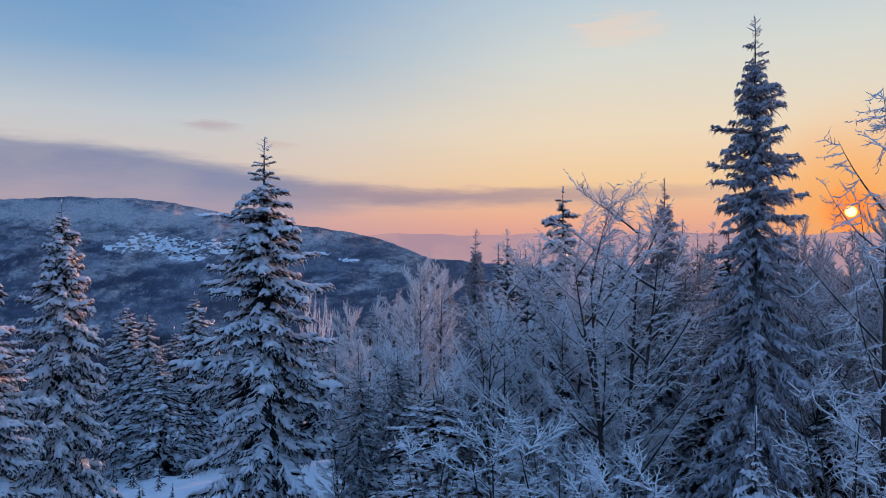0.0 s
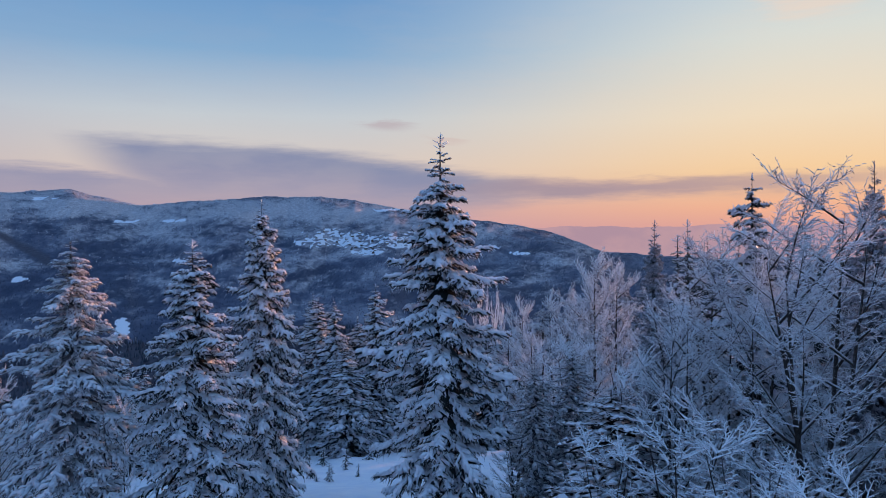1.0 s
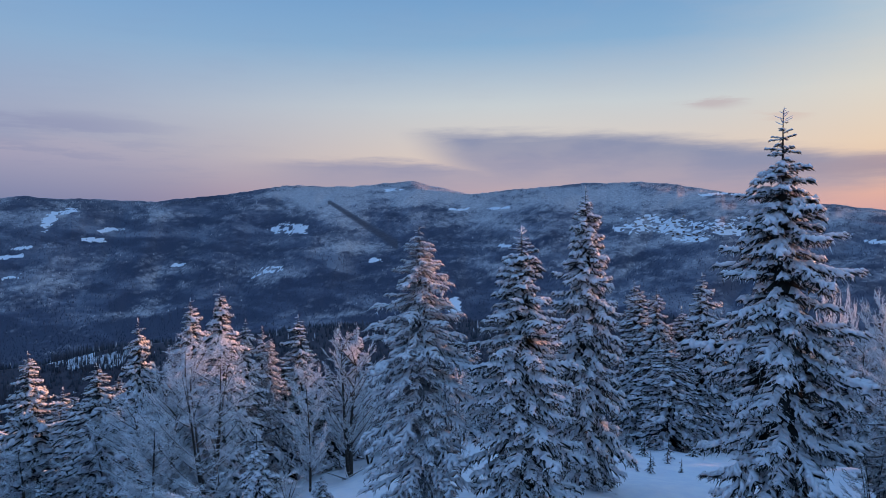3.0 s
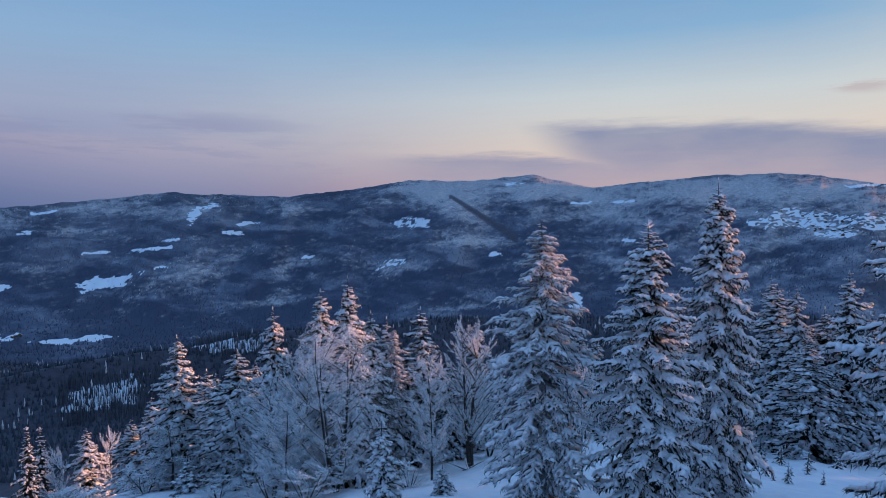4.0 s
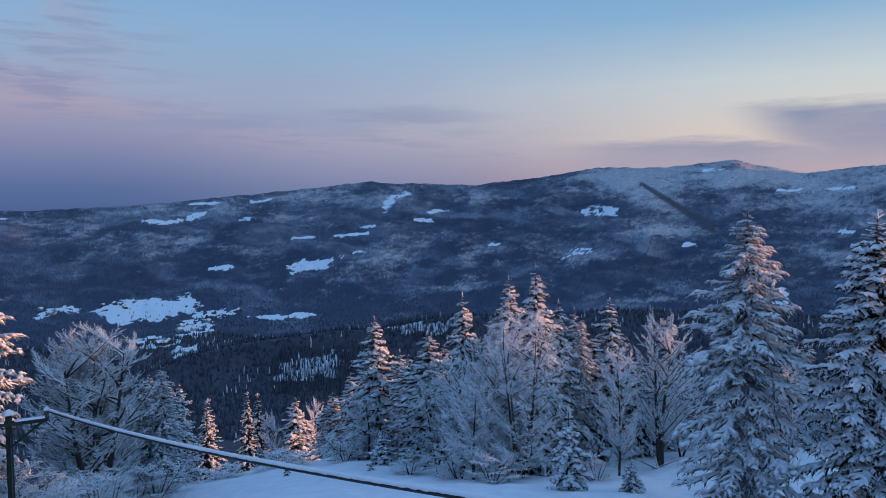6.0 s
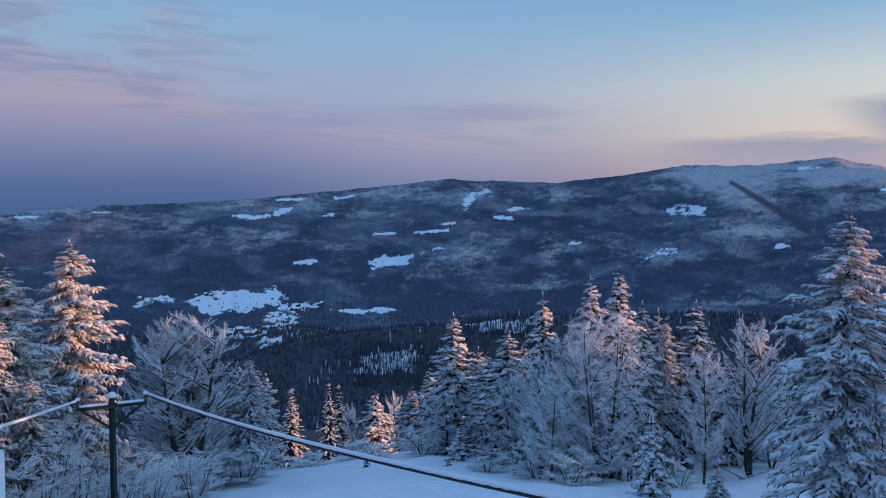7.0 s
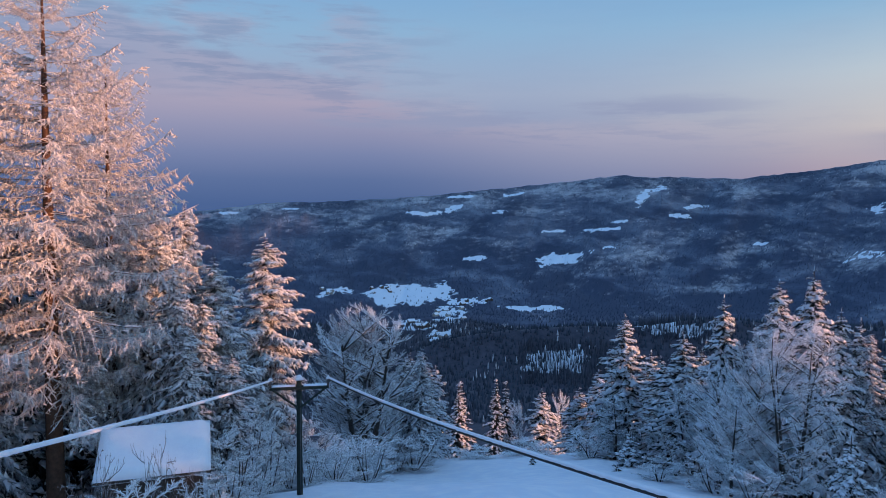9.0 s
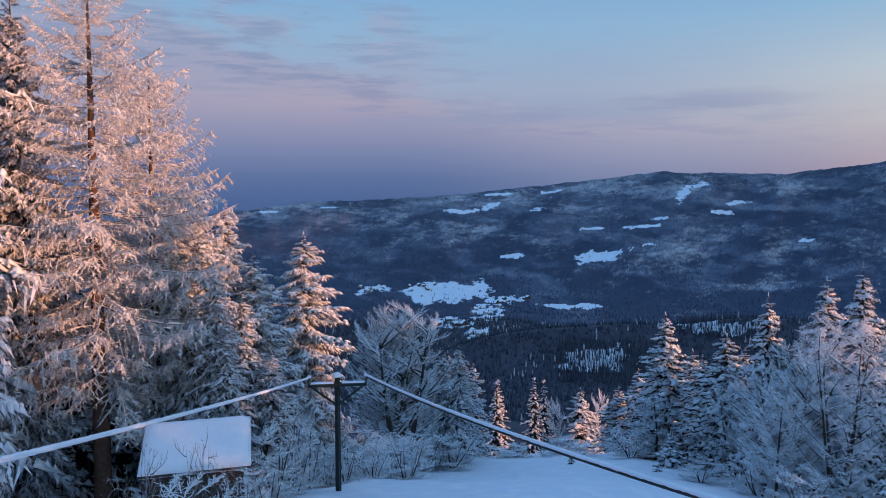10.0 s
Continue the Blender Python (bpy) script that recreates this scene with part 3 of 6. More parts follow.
far_woods("trunk_wood", BARE_NEAR, 17, 260000, 600, 1400, 11.0, 0.38, lambda a, u, w, p, d: 0.9 * ((np.abs(a - 74.6) < 3.6) & (np.abs(u + 12.6) < 1.7) | (np.abs(a - 65.5) < 3.2) & (np.abs(u + 9.6) < 0.7)), "bare trunks standing in a snowy clearing", 1, 1.0)


def far_backdrop():
    """The last ridge under the sunset, at the edge of sight; its haze is an emitted colour."""
    m = bpy.data.materials.new("haze_glow")
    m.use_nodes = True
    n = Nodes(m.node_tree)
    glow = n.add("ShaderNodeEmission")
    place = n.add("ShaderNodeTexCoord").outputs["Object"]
    # pink haze painted as glow: the ridge gives off this colour unlit
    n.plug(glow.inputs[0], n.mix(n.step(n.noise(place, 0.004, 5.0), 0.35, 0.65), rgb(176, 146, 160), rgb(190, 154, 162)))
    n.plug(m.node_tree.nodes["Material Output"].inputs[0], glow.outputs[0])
    a = np.radians(np.arange(-62, 22, 0.4))
    deg = np.degrees(a)
    top = 0.68 + 0.07 * np.sin(deg * 0.55) + 0.04 * np.sin(deg * 1.7 + 1) + 0.015 * np.sin(deg * 7.3)
    rows = []
    for k in np.linspace(0, 1, 5):
        d = 4880 - 260 * (1 - k)
        rows.append(np.stack([-np.sin(a) * d, np.cos(a) * d, EYE + d * np.tan(np.radians(-3.5 + (top + 3.5) * k ** 0.8))], -1))
    v = np.concatenate(rows)
    i = np.arange(len(v)).reshape(5, -1)
    f = np.stack([i[:-1, :-1], i[:-1, 1:], i[1:, 1:], i[1:, :-1]], -1).reshape(-1, 4)
    tagged(new("backdrop", soften(mesh_of("backdrop", v, f, m))), "far mountain ridge glowing in painted haze under the sunset sky", "mountain", kind="structure")


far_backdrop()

# ---- tree kinds ----
UP = np.array([0.0, 0.0, 1.0])


class Soup:
    """Gathers triangles."""

    def __init__(self):
        self.v, self.f, self.n = [], [], 0

    def put(self, verts, faces):
        self.v.append(np.asarray(verts, np.float32))
        self.f.append(np.asarray(faces, np.int32) + self.n)
        self.n += len(verts)

    def arrays(self):
        return np.concatenate(self.v), np.concatenate(self.f)


def finger(soup, p, way, length, wide, high, droop, sides=3, rings=((0.0, 0.5), (0.35, 1.0), (0.75, 0.8)), r=None):
    """A tapering, drooping, lumpy finger from p: a pad of snow or a spray of needles."""
    side = np.cross(UP, way)
    side = side / (np.linalg.norm(side) + 1e-9)
    pts = []
    for u, s in rings:
        c = p + way * (length * u) - UP * (droop * length * u**2.2)
        if r is not None:
            s = s * r.uniform(0.65, 1.4)
            c = c + side * wide * r.uniform(-0.5, 0.5)
        for k in range(sides):
            a = 6.2832 * k / sides + 1.5708
            pts.append(c + side * (math.cos(a) * wide * s) + UP * (math.sin(a) * high * s))
    pts.append(p + way * length * 0.97 - UP * (droop * length * 1.05))
    fs, n = [], len(rings)
    for i in range(n - 1):
        for k in range(sides):
            a, b = i * sides + k, i * sides + (k + 1) % sides
            fs += [(a, b, b + sides), (a, b + sides, a + sides)]
    for k in range(sides):
        fs.append(((n - 1) * sides + k, (n - 1) * sides + (k + 1) % sides, n * sides))
    soup.put(pts, fs)


CONE = ((0.0, 1.0),)
TWO = ((0.0, 0.6), (0.5, 1.0))


def slab(soup, r, wide, thick, droop, rows, drop=0.0):
    """The ribbon of snow, or of needles under it, along a bough a unit long."""
    cols = (-1.0, -0.4, 0.4, 1.0)
    pts, fs = [], []
    for i in range(rows):
        s = 0.05 + 0.93 * i / (rows - 1)
        w = wide * (0.25 + math.sin(math.pi * min(1.0, 0.12 + 0.86 * s)) ** 0.8) * r.uniform(0.75, 1.2)
        mid, hump = r.uniform(-0.2, 0.2) * w, r.uniform(0.7, 1.3)
        for t in cols:
            pts.append((s, mid + t * w, -droop * s * s - abs(t) ** 2 * thick * 1.3 + (thick * hump if abs(t) < 0.9 else 0) - drop))
    k = len(cols)
    for i in range(rows - 1):
        for t in range(k - 1):
            a = i * k + t
            fs += [(a, a + k, a + k + 1), (a, a + k + 1, a + 1)]
    soup.put(pts, fs)


def laden(seed, rows, fringe, wide, thick, blades, rings, droop=0.24):
    """A bough under a slab of snow with a drooping fringe: snow and needles."""
    r = np.random.RandomState(seed)
    snow, green = Soup(), Soup()
    slab(snow, r, wide, thick, droop, rows)
    slab(green, r, wide * 1.12, thick, droop, rows, thick * 0.9)
    spots = [(0.16 + 0.8 * (i + r.rand() * 0.8) / fringe, s) for i in range(fringe) for s in (-1, 1)] + [(0.93, 0.2), (0.96, -0.2)]
    for s, side in spots:
        w = wide * (0.25 + math.sin(math.pi * min(1.0, 0.12 + 0.86 * s)) ** 0.8)
        p = np.array([s, side * w * r.uniform(0.55, 0.95), -droop * s * s - thick * 0.5])
        way = np.array([r.uniform(0.45, 0.95), side * r.uniform(0.45, 0.95), r.uniform(-0.25, 0.05)])
        ln = r.uniform(0.09, 0.19) * (1.25 - 0.5 * s)
        fat = thick * r.uniform(0.45, 0.8)
        finger(snow, p, way, ln, fat, fat * 0.7, r.uniform(0.4, 1.1), 3, rings, r)
        for k in range(blades):
            c = p + way * ln * r.rand() - UP * thick * 0.6
            out = way * r.uniform(0.3, 1.0) + np.array([r.uniform(-0.5, 0.5), r.uniform(-0.5, 0.5), -r.uniform(0.3, 1.2)])
            q = np.array([-way[1], way[0], 0]) * r.uniform(0.008, 0.018)
            (snow if r.rand() < 0.08 else green).put([c - q, c + q, c + out * r.uniform(0.07, 0.14)], [(0, 1, 2)])
    return snow.arrays(), green.arrays()


def trunk_mesh(name, height, radius, mat, sides=8, bend=0.0, rings=9):
    z = np.linspace(0, 1, rings)
    a = np.arange(sides) * 6.2832 / sides
    rad = radius * (1 - z) ** 0.9 + 0.006 * height / 12
    v = np.stack([np.cos(a)[None] * rad[:, None] + bend * (z**3)[:, None], np.sin(a)[None] * rad[:, None] + 0 * z[:, None], (z * height)[:, None] + 0 * a[None]], -1).reshape(-1, 3)
    i = np.arange(rings * sides).reshape(rings, sides)
    j = np.roll(i, -1, 1)
    q = np.stack([i[:-1], j[:-1], j[1:], i[1:]], -1).reshape(-1, 4)
    tri = np.concatenate([q[:, :3], q[:, [0, 2, 3]]])
    return soften(mesh_of(name, v, tri, mat))


def conifer(name, seed, height, radius, whorls, per, kinds, label, snow_mat, green_mat, bark, profile=0.9, tip_up=0.35, low_down=-0.55, bare=0.04, ragged=0.22, leader=0.035, core=0.5, stout=0.5):
    """A conifer with trunk, needle crown and snow, standing at the origin; kinds: boughs to choose from."""
    r = np.random.RandomState(seed)
    snow, green = Soup(), Soup()
    for i in range(whorls):
        u = min(max((i + r.uniform(-0.3, 0.3)) / whorls, 0), 0.985)
        u = 1 - (1 - u) ** 1.4
        z = height * (bare + (1 - leader - bare) * u)
        reach = radius * (1 - u) ** profile * (1.0 - 0.30 * max(0, 0.30 - u) / 0.30) + 0.034 * height * (1 - u * 0.55)
        n = max(3, int(round(per * (0.72 + 0.28 * (1 - u)) + r.uniform(-0.5, 0.5))))
        start = r.rand() * 6.283
        bulge = r.uniform(1 - ragged * 0.6, 1 + ragged * 0.5)
        for k in range(n):
            length = 1.05 * reach * bulge * (r.uniform(1 - ragged * 1.2, 1 + ragged) if r.rand() < 0.72 else r.uniform(0.45, 0.8))
            pitch = tip_up * u**1.5 + low_down * (1 - u) ** 0.8 + r.uniform(-0.26, 0.26)
            yaw = start + 6.283 * k / n + r.uniform(-0.25, 0.25)
            m = np.array((Matrix.Rotation(yaw, 3, "Z") @ Matrix.Rotation(-pitch, 3, "Y") @ Matrix.Rotation(r.uniform(-0.25, 0.25), 3, "X")))
            pick = kinds if isinstance(kinds, list) else kinds[int(length > 0.6 * radius)]
            (sv, sf), (gv, gf) = pick[r.randint(len(pick))]
            k_fat = min(1.7, max(0.9, (0.62 * radius / length) ** stout))
            fat = np.array([1.0, k_fat * r.uniform(0.85, 1.2), k_fat]) * length
            at = np.array([0, 0, z + r.uniform(-0.5, 0.5) * height / whorls])
            snow.put((sv * fat) @ m.T + at, sf)
            green.put((gv * fat) @ m.T + at, gf)
        # a skirt of needles close to the stem, where no snow reaches
        if core and u < 0.93:
            ring = [(0, 0, z + 0.045 * height * (1 - u))]
            for k in range(14):
                a, out = start + 0.4488 * k, reach * core * (r.uniform(0.8, 1.2) if k % 2 else r.uniform(0.35, 0.6))
                ring.append((math.cos(a) * out, math.sin(a) * out, z - 0.35 * out * (1 - u) - 0.1 * out))
            green.put(ring, [(0, 1 + k, 1 + (k + 1) % 14) for k in range(14)])
    # frosted leader at the top
    for k in range(9):
        a = r.rand() * 6.283
        finger(snow, np.array([0, 0, height * (1 - leader * (0.12 + 0.12 * k))]), np.array([math.cos(a), math.sin(a), 0.9]), height * 0.012, 0.022, 0.022, 0.0)
    root = new(name)
    part("trunk", trunk_mesh("trunk", height, 0.013 * height + 0.03, bark, bend=0.0), root)
    part("crown", mesh_of("crown", *green.arrays(), green_mat), root)
    cover = part("snow_cover", soften(mesh_of("snow_cover", *snow.arrays(), snow_mat)), root, "snow and frost lying on the boughs")
    if height < 2:
        tagged(cover, "snow and frost lying on the boughs", kind="stuff")
    tagged(root, label, "tree")
    return root


def broadleaf(name, seed, height, spread, stems, limbs, label, bark, twig_mat, counts=(8, 8, 6), droop=0.0, low=0.22, thick=1.0, fork=0.85, flat=0.55, lean=0.34, reach=3.0):
    """A bare tree or bush with rimed twigs."""
    r = np.random.RandomState(seed)
    wood, twig = Soup(), Soup()

    def tube(soup, p, q, a, b, sides):
        way = q - p
        way = way / (np.linalg.norm(way) + 1e-9)
        s = np.cross(way, UP if abs(way[2]) < 0.9 else np.array([1.0, 0, 0]))
        s = s / np.linalg.norm(s)
        t = np.cross(way, s)
        ang = np.arange(sides) * 6.2832 / sides
        ring = np.cos(ang)[:, None] * s + np.sin(ang)[:, None] * t
        if b <= 0:
            soup.put(np.concatenate([p + ring * a, [q]]), [(i, (i + 1) % sides, sides) for i in range(sides)])
        else:
            fs = []
            for i in range(sides):
                j = (i + 1) % sides
                fs += [(i, j, j + sides), (i, j + sides, i + sides)]
            soup.put(np.concatenate([p + ring * a, q + ring * b]), fs)

    def grow(p, way, length, radius, level):
        steps = (7, 5, 3, 1, 1)[level]
        pts, dirs = [p], [way]
        for i in range(steps):
            lift = (0.10, 0.06, 0.08, 0.0, 0.0)[level] - droop * (level >= 2) * 0.35
            way = way + r.normal(0, (0.09, 0.17, 0.18, 0.2, 0.2)[level], 3) + UP * lift
            way = way / np.linalg.norm(way)
            pts.append(pts[-1] + way * length / steps)
            dirs.append(way)
        soup, sides = (wood, 6) if level == 0 else (wood, 4) if level == 1 else (twig, 3)
        if level == 4:
            q = np.cross(dirs[-1], r.normal(0, 1, 3))
            q = q / (np.linalg.norm(q) + 1e-9) * radius * 1.25
            twig.put([p - q, p + q, pts[-1]], [(0, 1, 2)])
            return
        for i in range(steps):
            taper = 0.93 if level == 0 else 0.8
            a, b = radius * (1 - i / steps * taper), radius * (1 - (i + 1) / steps * taper)
            tube(soup, pts[i], pts[i + 1], a, 0 if level == 3 and i == steps - 1 else b, sides)
        n = limbs if level == 0 else counts[level - 1]
        for k in range(n):
            u = (low if level == 0 else 0.15) + (1 - (low if level == 0 else 0.15)) * (k + r.rand() * 0.8) / n
            i = min(int(u * steps), steps - 1)
            f = u * steps - i
            c = pts[i] * (1 - f) + pts[i + 1] * f
            d = dirs[i + 1]
            side = r.normal(0, 1, 3)
            side[2] *= flat if level else 0.25
            side = side - d * (side @ d)
            side = side / (np.linalg.norm(side) + 1e-9)
            ang = r.uniform(0.55, 1.05) * (fork / 0.75) if level == 0 else r.uniform(0.38, 0.85)
            new_way = d * math.cos(ang) + side * math.sin(ang)
            if level == 0:
                cut = spread * (1.0 - 0.55 * max(0, u - 0.35) / 0.65) * r.uniform(0.75, 1.15)
            else:
                cut = length * (0.52, 0.5, 0.42, 0.5)[level] * (1.05 - 0.45 * u) * r.uniform(0.7, 1.2)
            grow(c, new_way, cut, (radius * 0.32, max(0.014, radius * 0.42), 0.015, 0.0125)[level] * (thick if level >= 1 else 1), level + 1)

    for s in range(stems):
        a = 6.283 * s / stems + r.rand()
        tilt = 0.0 if stems == 1 else r.uniform(0.3 * lean, lean)
        way = np.array([math.cos(a) * tilt, math.sin(a) * tilt, 1.0])
        grow(np.array([math.cos(a) * 0.12 * (stems > 1), math.sin(a) * 0.12 * (stems > 1), 0.0]), way / np.linalg.norm(way), height * r.uniform(0.86, 1.0), 0.0115 * height / stems**0.4 + 0.012, 0)
    (wv, wf), (tv, tf) = wood.arrays(), twig.arrays()
    size = np.array([1, 1, 0]) * (0.86 * reach / np.percentile(np.hypot(tv[:, 0], tv[:, 1]), 88)) + UP * (height / np.percentile(tv[:, 2], 99.8))
    root = new(name)
    part("trunk", mesh_of("trunk", wv * size, wf, bark), root, "dark limbs with rime on their upper side")
    part("crown", mesh_of("crown", tv * size, tf, twig_mat), root, "fine twigs coated with hoarfrost")
    tagged(root, label, "bush" if "bush" in name else "tree")
    return root


def spray(seed, twigs, spurs, wide):
    """A crooked, forking twig with rimed side twigs in a loose layer, about a unit long."""
    r = np.random.RandomState(seed)
    soup = Soup()

    def run(p, way, length, thick, steps, bend):
        pts = [p]
        for i in range(steps):
            way = way + np.array([0, 0, 0.05]) + r.normal(0, bend, 3) * np.array([1, 1, 0.6])
            way = way / np.linalg.norm(way)
            pts.append(pts[-1] + way * length / steps)
        rings = []
        for i in range(steps):
            side = np.cross(way, UP)
            side = side / (np.linalg.norm(side) + 1e-9)
            w = thick * (1 - 0.6 * i / steps)
            rings += [pts[i] - side * w - UP * w * 0.5, pts[i] + side * w - UP * w * 0.5, pts[i] + UP * w]
        fs = [f for i in range(steps - 1) for k in range(3) for f in ((3 * i + k, 3 * i + (k + 1) % 3, 3 * i + 3 + (k + 1) % 3), (3 * i + k, 3 * i + 3 + (k + 1) % 3, 3 * i + 3 + k))]
        fs += [(3 * steps - 3 + k, 3 * steps - 3 + (k + 1) % 3, 3 * steps) for k in range(3)]
        soup.put(rings + [pts[-1]], fs)
        return pts

    stem = run(np.zeros(3), np.array([1.0, 0.0, 0.08]), 1.0, wide * 1.2, 5, 0.16)
    for i in range(twigs):
        s = min(0.97, 0.06 + 0.92 * (i + r.rand()) / twigs) * 5
        k = min(int(s), 4)
        p = stem[k] + (stem[k + 1] - stem[k]) * (s - k)
        d = (stem[k + 1] - stem[k]) * 5
        side = (1 if i % 2 else -1) if r.rand() < 0.8 else r.choice((-1, 1))
        ang = r.uniform(0.45, 1.15)
        way = np.array([d[0] * math.cos(ang) - side * d[1] * math.sin(ang), d[1] * math.cos(ang) + side * d[0] * math.sin(ang), r.uniform(-0.15, 0.3)])
        ln = (0.42 * (1 - s / 5) + 0.16) * r.uniform(0.5, 1.4)
        pts = run(p, way, ln, wide, 2, 0.25)
        for q in range(spurs):
            u = r.uniform(0.15, 1.0) * 2
            j = min(int(u), 1)
            c = pts[j] + (pts[j + 1] - pts[j]) * (u - j)
            out = (pts[j + 1] - pts[j]) / (np.linalg.norm(pts[j + 1] - pts[j]) + 1e-9) + np.array([r.uniform(-0.5, 0.5), r.uniform(-0.9, 0.9), r.uniform(-0.3, 0.6)])
            w = np.cross(out, r.normal(0, 1, 3))
            w = w / (np.linalg.norm(w) + 1e-9) * wide * 0.8
            soup.put([c - w, c + w, c + out * r.uniform(0.07, 0.17)], [(0, 1, 2)])
    return soup.arrays()


def crown_tree(name, seed, height, reach, limbs, sprays, fans, size, label, bark, twig_mat, base=0.18, stems=1, lean=0.12, droop=0.0, stout=1.0, lift=0.0):
    """A bare tree or bush: stems, limbs that fill an oval crown, and fans of rimed twigs along them."""
    r = np.random.RandomState(seed)
    wood, twig = Soup(), Soup()

    def tube(p, q, a, b, sides):
        way = (q - p) / (np.linalg.norm(q - p) + 1e-9)
        s = np.cross(way, UP if abs(way[2]) < 0.9 else np.array([1.0, 0, 0]))
        s = s / np.linalg.norm(s)
        t = np.cross(way, s)
        ang = np.arange(sides) * 6.2832 / sides
        ring = np.cos(ang)[:, None] * s + np.sin(ang)[:, None] * t
        wood.put(np.concatenate([p - way * a * 0.3 + ring * a, q + ring * b]), [f for i in range(sides) for f in ((i, (i + 1) % sides, (i + 1) % sides + sides), (i, (i + 1) % sides + sides, i + sides))])

    paths = []
    for k in range(stems):
        a = 6.283 * k / stems + r.rand()
        tilt = 0.03 if stems == 1 else lean * r.uniform(0.5, 1.0)
        top = height * (0.93 if stems == 1 else r.uniform(0.72, 0.93))
        z = np.linspace(0, 1, 9)
        bend = r.normal(0, 0.012, 2) * height
        pts = np.stack([math.cos(a) * (0.08 * (stems > 1) + tilt * top * z**0.8) + bend[0] * np.sin(z * 4), math.sin(a) * (0.08 * (stems > 1) + tilt * top * z**0.8) + bend[1] * np.sin(z * 3.3), z * top], -1)
        paths.append(pts)
        thick = (0.0125 * height / stems**0.5 + 0.012) * stout
        for i in range(8):
            tube(pts[i], pts[i + 1], thick * (1 - z[i]) ** 0.8 + 0.008, thick * (1 - z[i + 1]) ** 0.8 + 0.008, 7)
    mid, half = (base + 1) / 2 * height, (1 - base) / 2 * height
    for i in range(limbs):
        pts = paths[i % stems]
        v = (i + r.rand()) / limbs
        z1 = height * (base + (1 - base) * (0.03 + 0.97 * v))
        out = reach * math.sqrt(max(0.02, 1 - ((z1 - mid) / half) ** 2)) ** 0.8 * r.uniform(0.70, 0.98)
        a = 2.39996 * i + r.uniform(-0.4, 0.4)
        end = np.array([math.cos(a) * out, math.sin(a) * out, z1])
        z0 = min(max(z1 - out * r.uniform(0.55, 1.0), 0.06 * height), pts[-1][2] * 0.97)
        start = np.array([np.interp(z0, pts[:, 2], pts[:, 0]), np.interp(z0, pts[:, 2], pts[:, 1]), z0])
        knee = start * 0.5 + end * 0.5 + np.array([math.cos(a), math.sin(a), 0]) * out * 0.08 + UP * 0.10 * out * r.uniform(-1.0, 1.2) + r.normal(0, 0.06, 3) * out
        u = np.linspace(0, 1, 6)[:, None]
        line = (1 - u) ** 2 * start + 2 * u * (1 - u) * knee + u**2 * end
        thick = (0.0034 * height + 0.005) * (0.5 + 0.5 * out / reach) * stout
        for k in range(5):
            tube(line[k], line[k + 1], thick * (1 - 0.17 * k), thick * (1 - 0.17 * (k + 1)), 5)
        for k in range(sprays):
            w = 0.12 + 0.88 * (k + r.rand()) / sprays
            c = np.array([np.interp(w, u[:, 0], line[:, j]) for j in range(3)])
            tan = line[5] - line[3]
            turn = math.atan2(tan[1], tan[0]) + r.uniform(-1.5, 1.5) * (1.2 - 0.7 * w)
            tip = r.uniform(-0.15, 0.40) + lift * r.uniform(0.5, 1.5) + (0.45 * r.rand() if w > 0.85 or z1 > 0.86 * height else 0) - droop * r.uniform(0.4, 1.2)
            m = np.array(Matrix.Rotation(turn, 3, "Z") @ Matrix.Rotation(-tip, 3, "Y") @ Matrix.Rotation(r.uniform(-0.45, 0.45), 3, "X"))
            fv, ff = fans[r.randint(len(fans))]
            twig.put((fv * size * r.uniform(0.65, 1.25) * (1.15 - 0.35 * w)) @ m.T + c, ff)
    (wv, wf), (tv, tf) = wood.arrays(), twig.arrays()
    grow = np.array([1.0, 1.0, height / np.percentile(tv[:, 2], 99.8)])
    root = new(name)
    part("trunk", mesh_of("trunk", wv * grow, wf, bark), root, "dark limbs with rime on their upper side")
    part("crown", mesh_of("crown", tv * grow, tf, twig_mat), root, "fine twigs coated with hoarfrost")
    tagged(root, label, "bush" if "bush" in name else "tree")
    return root


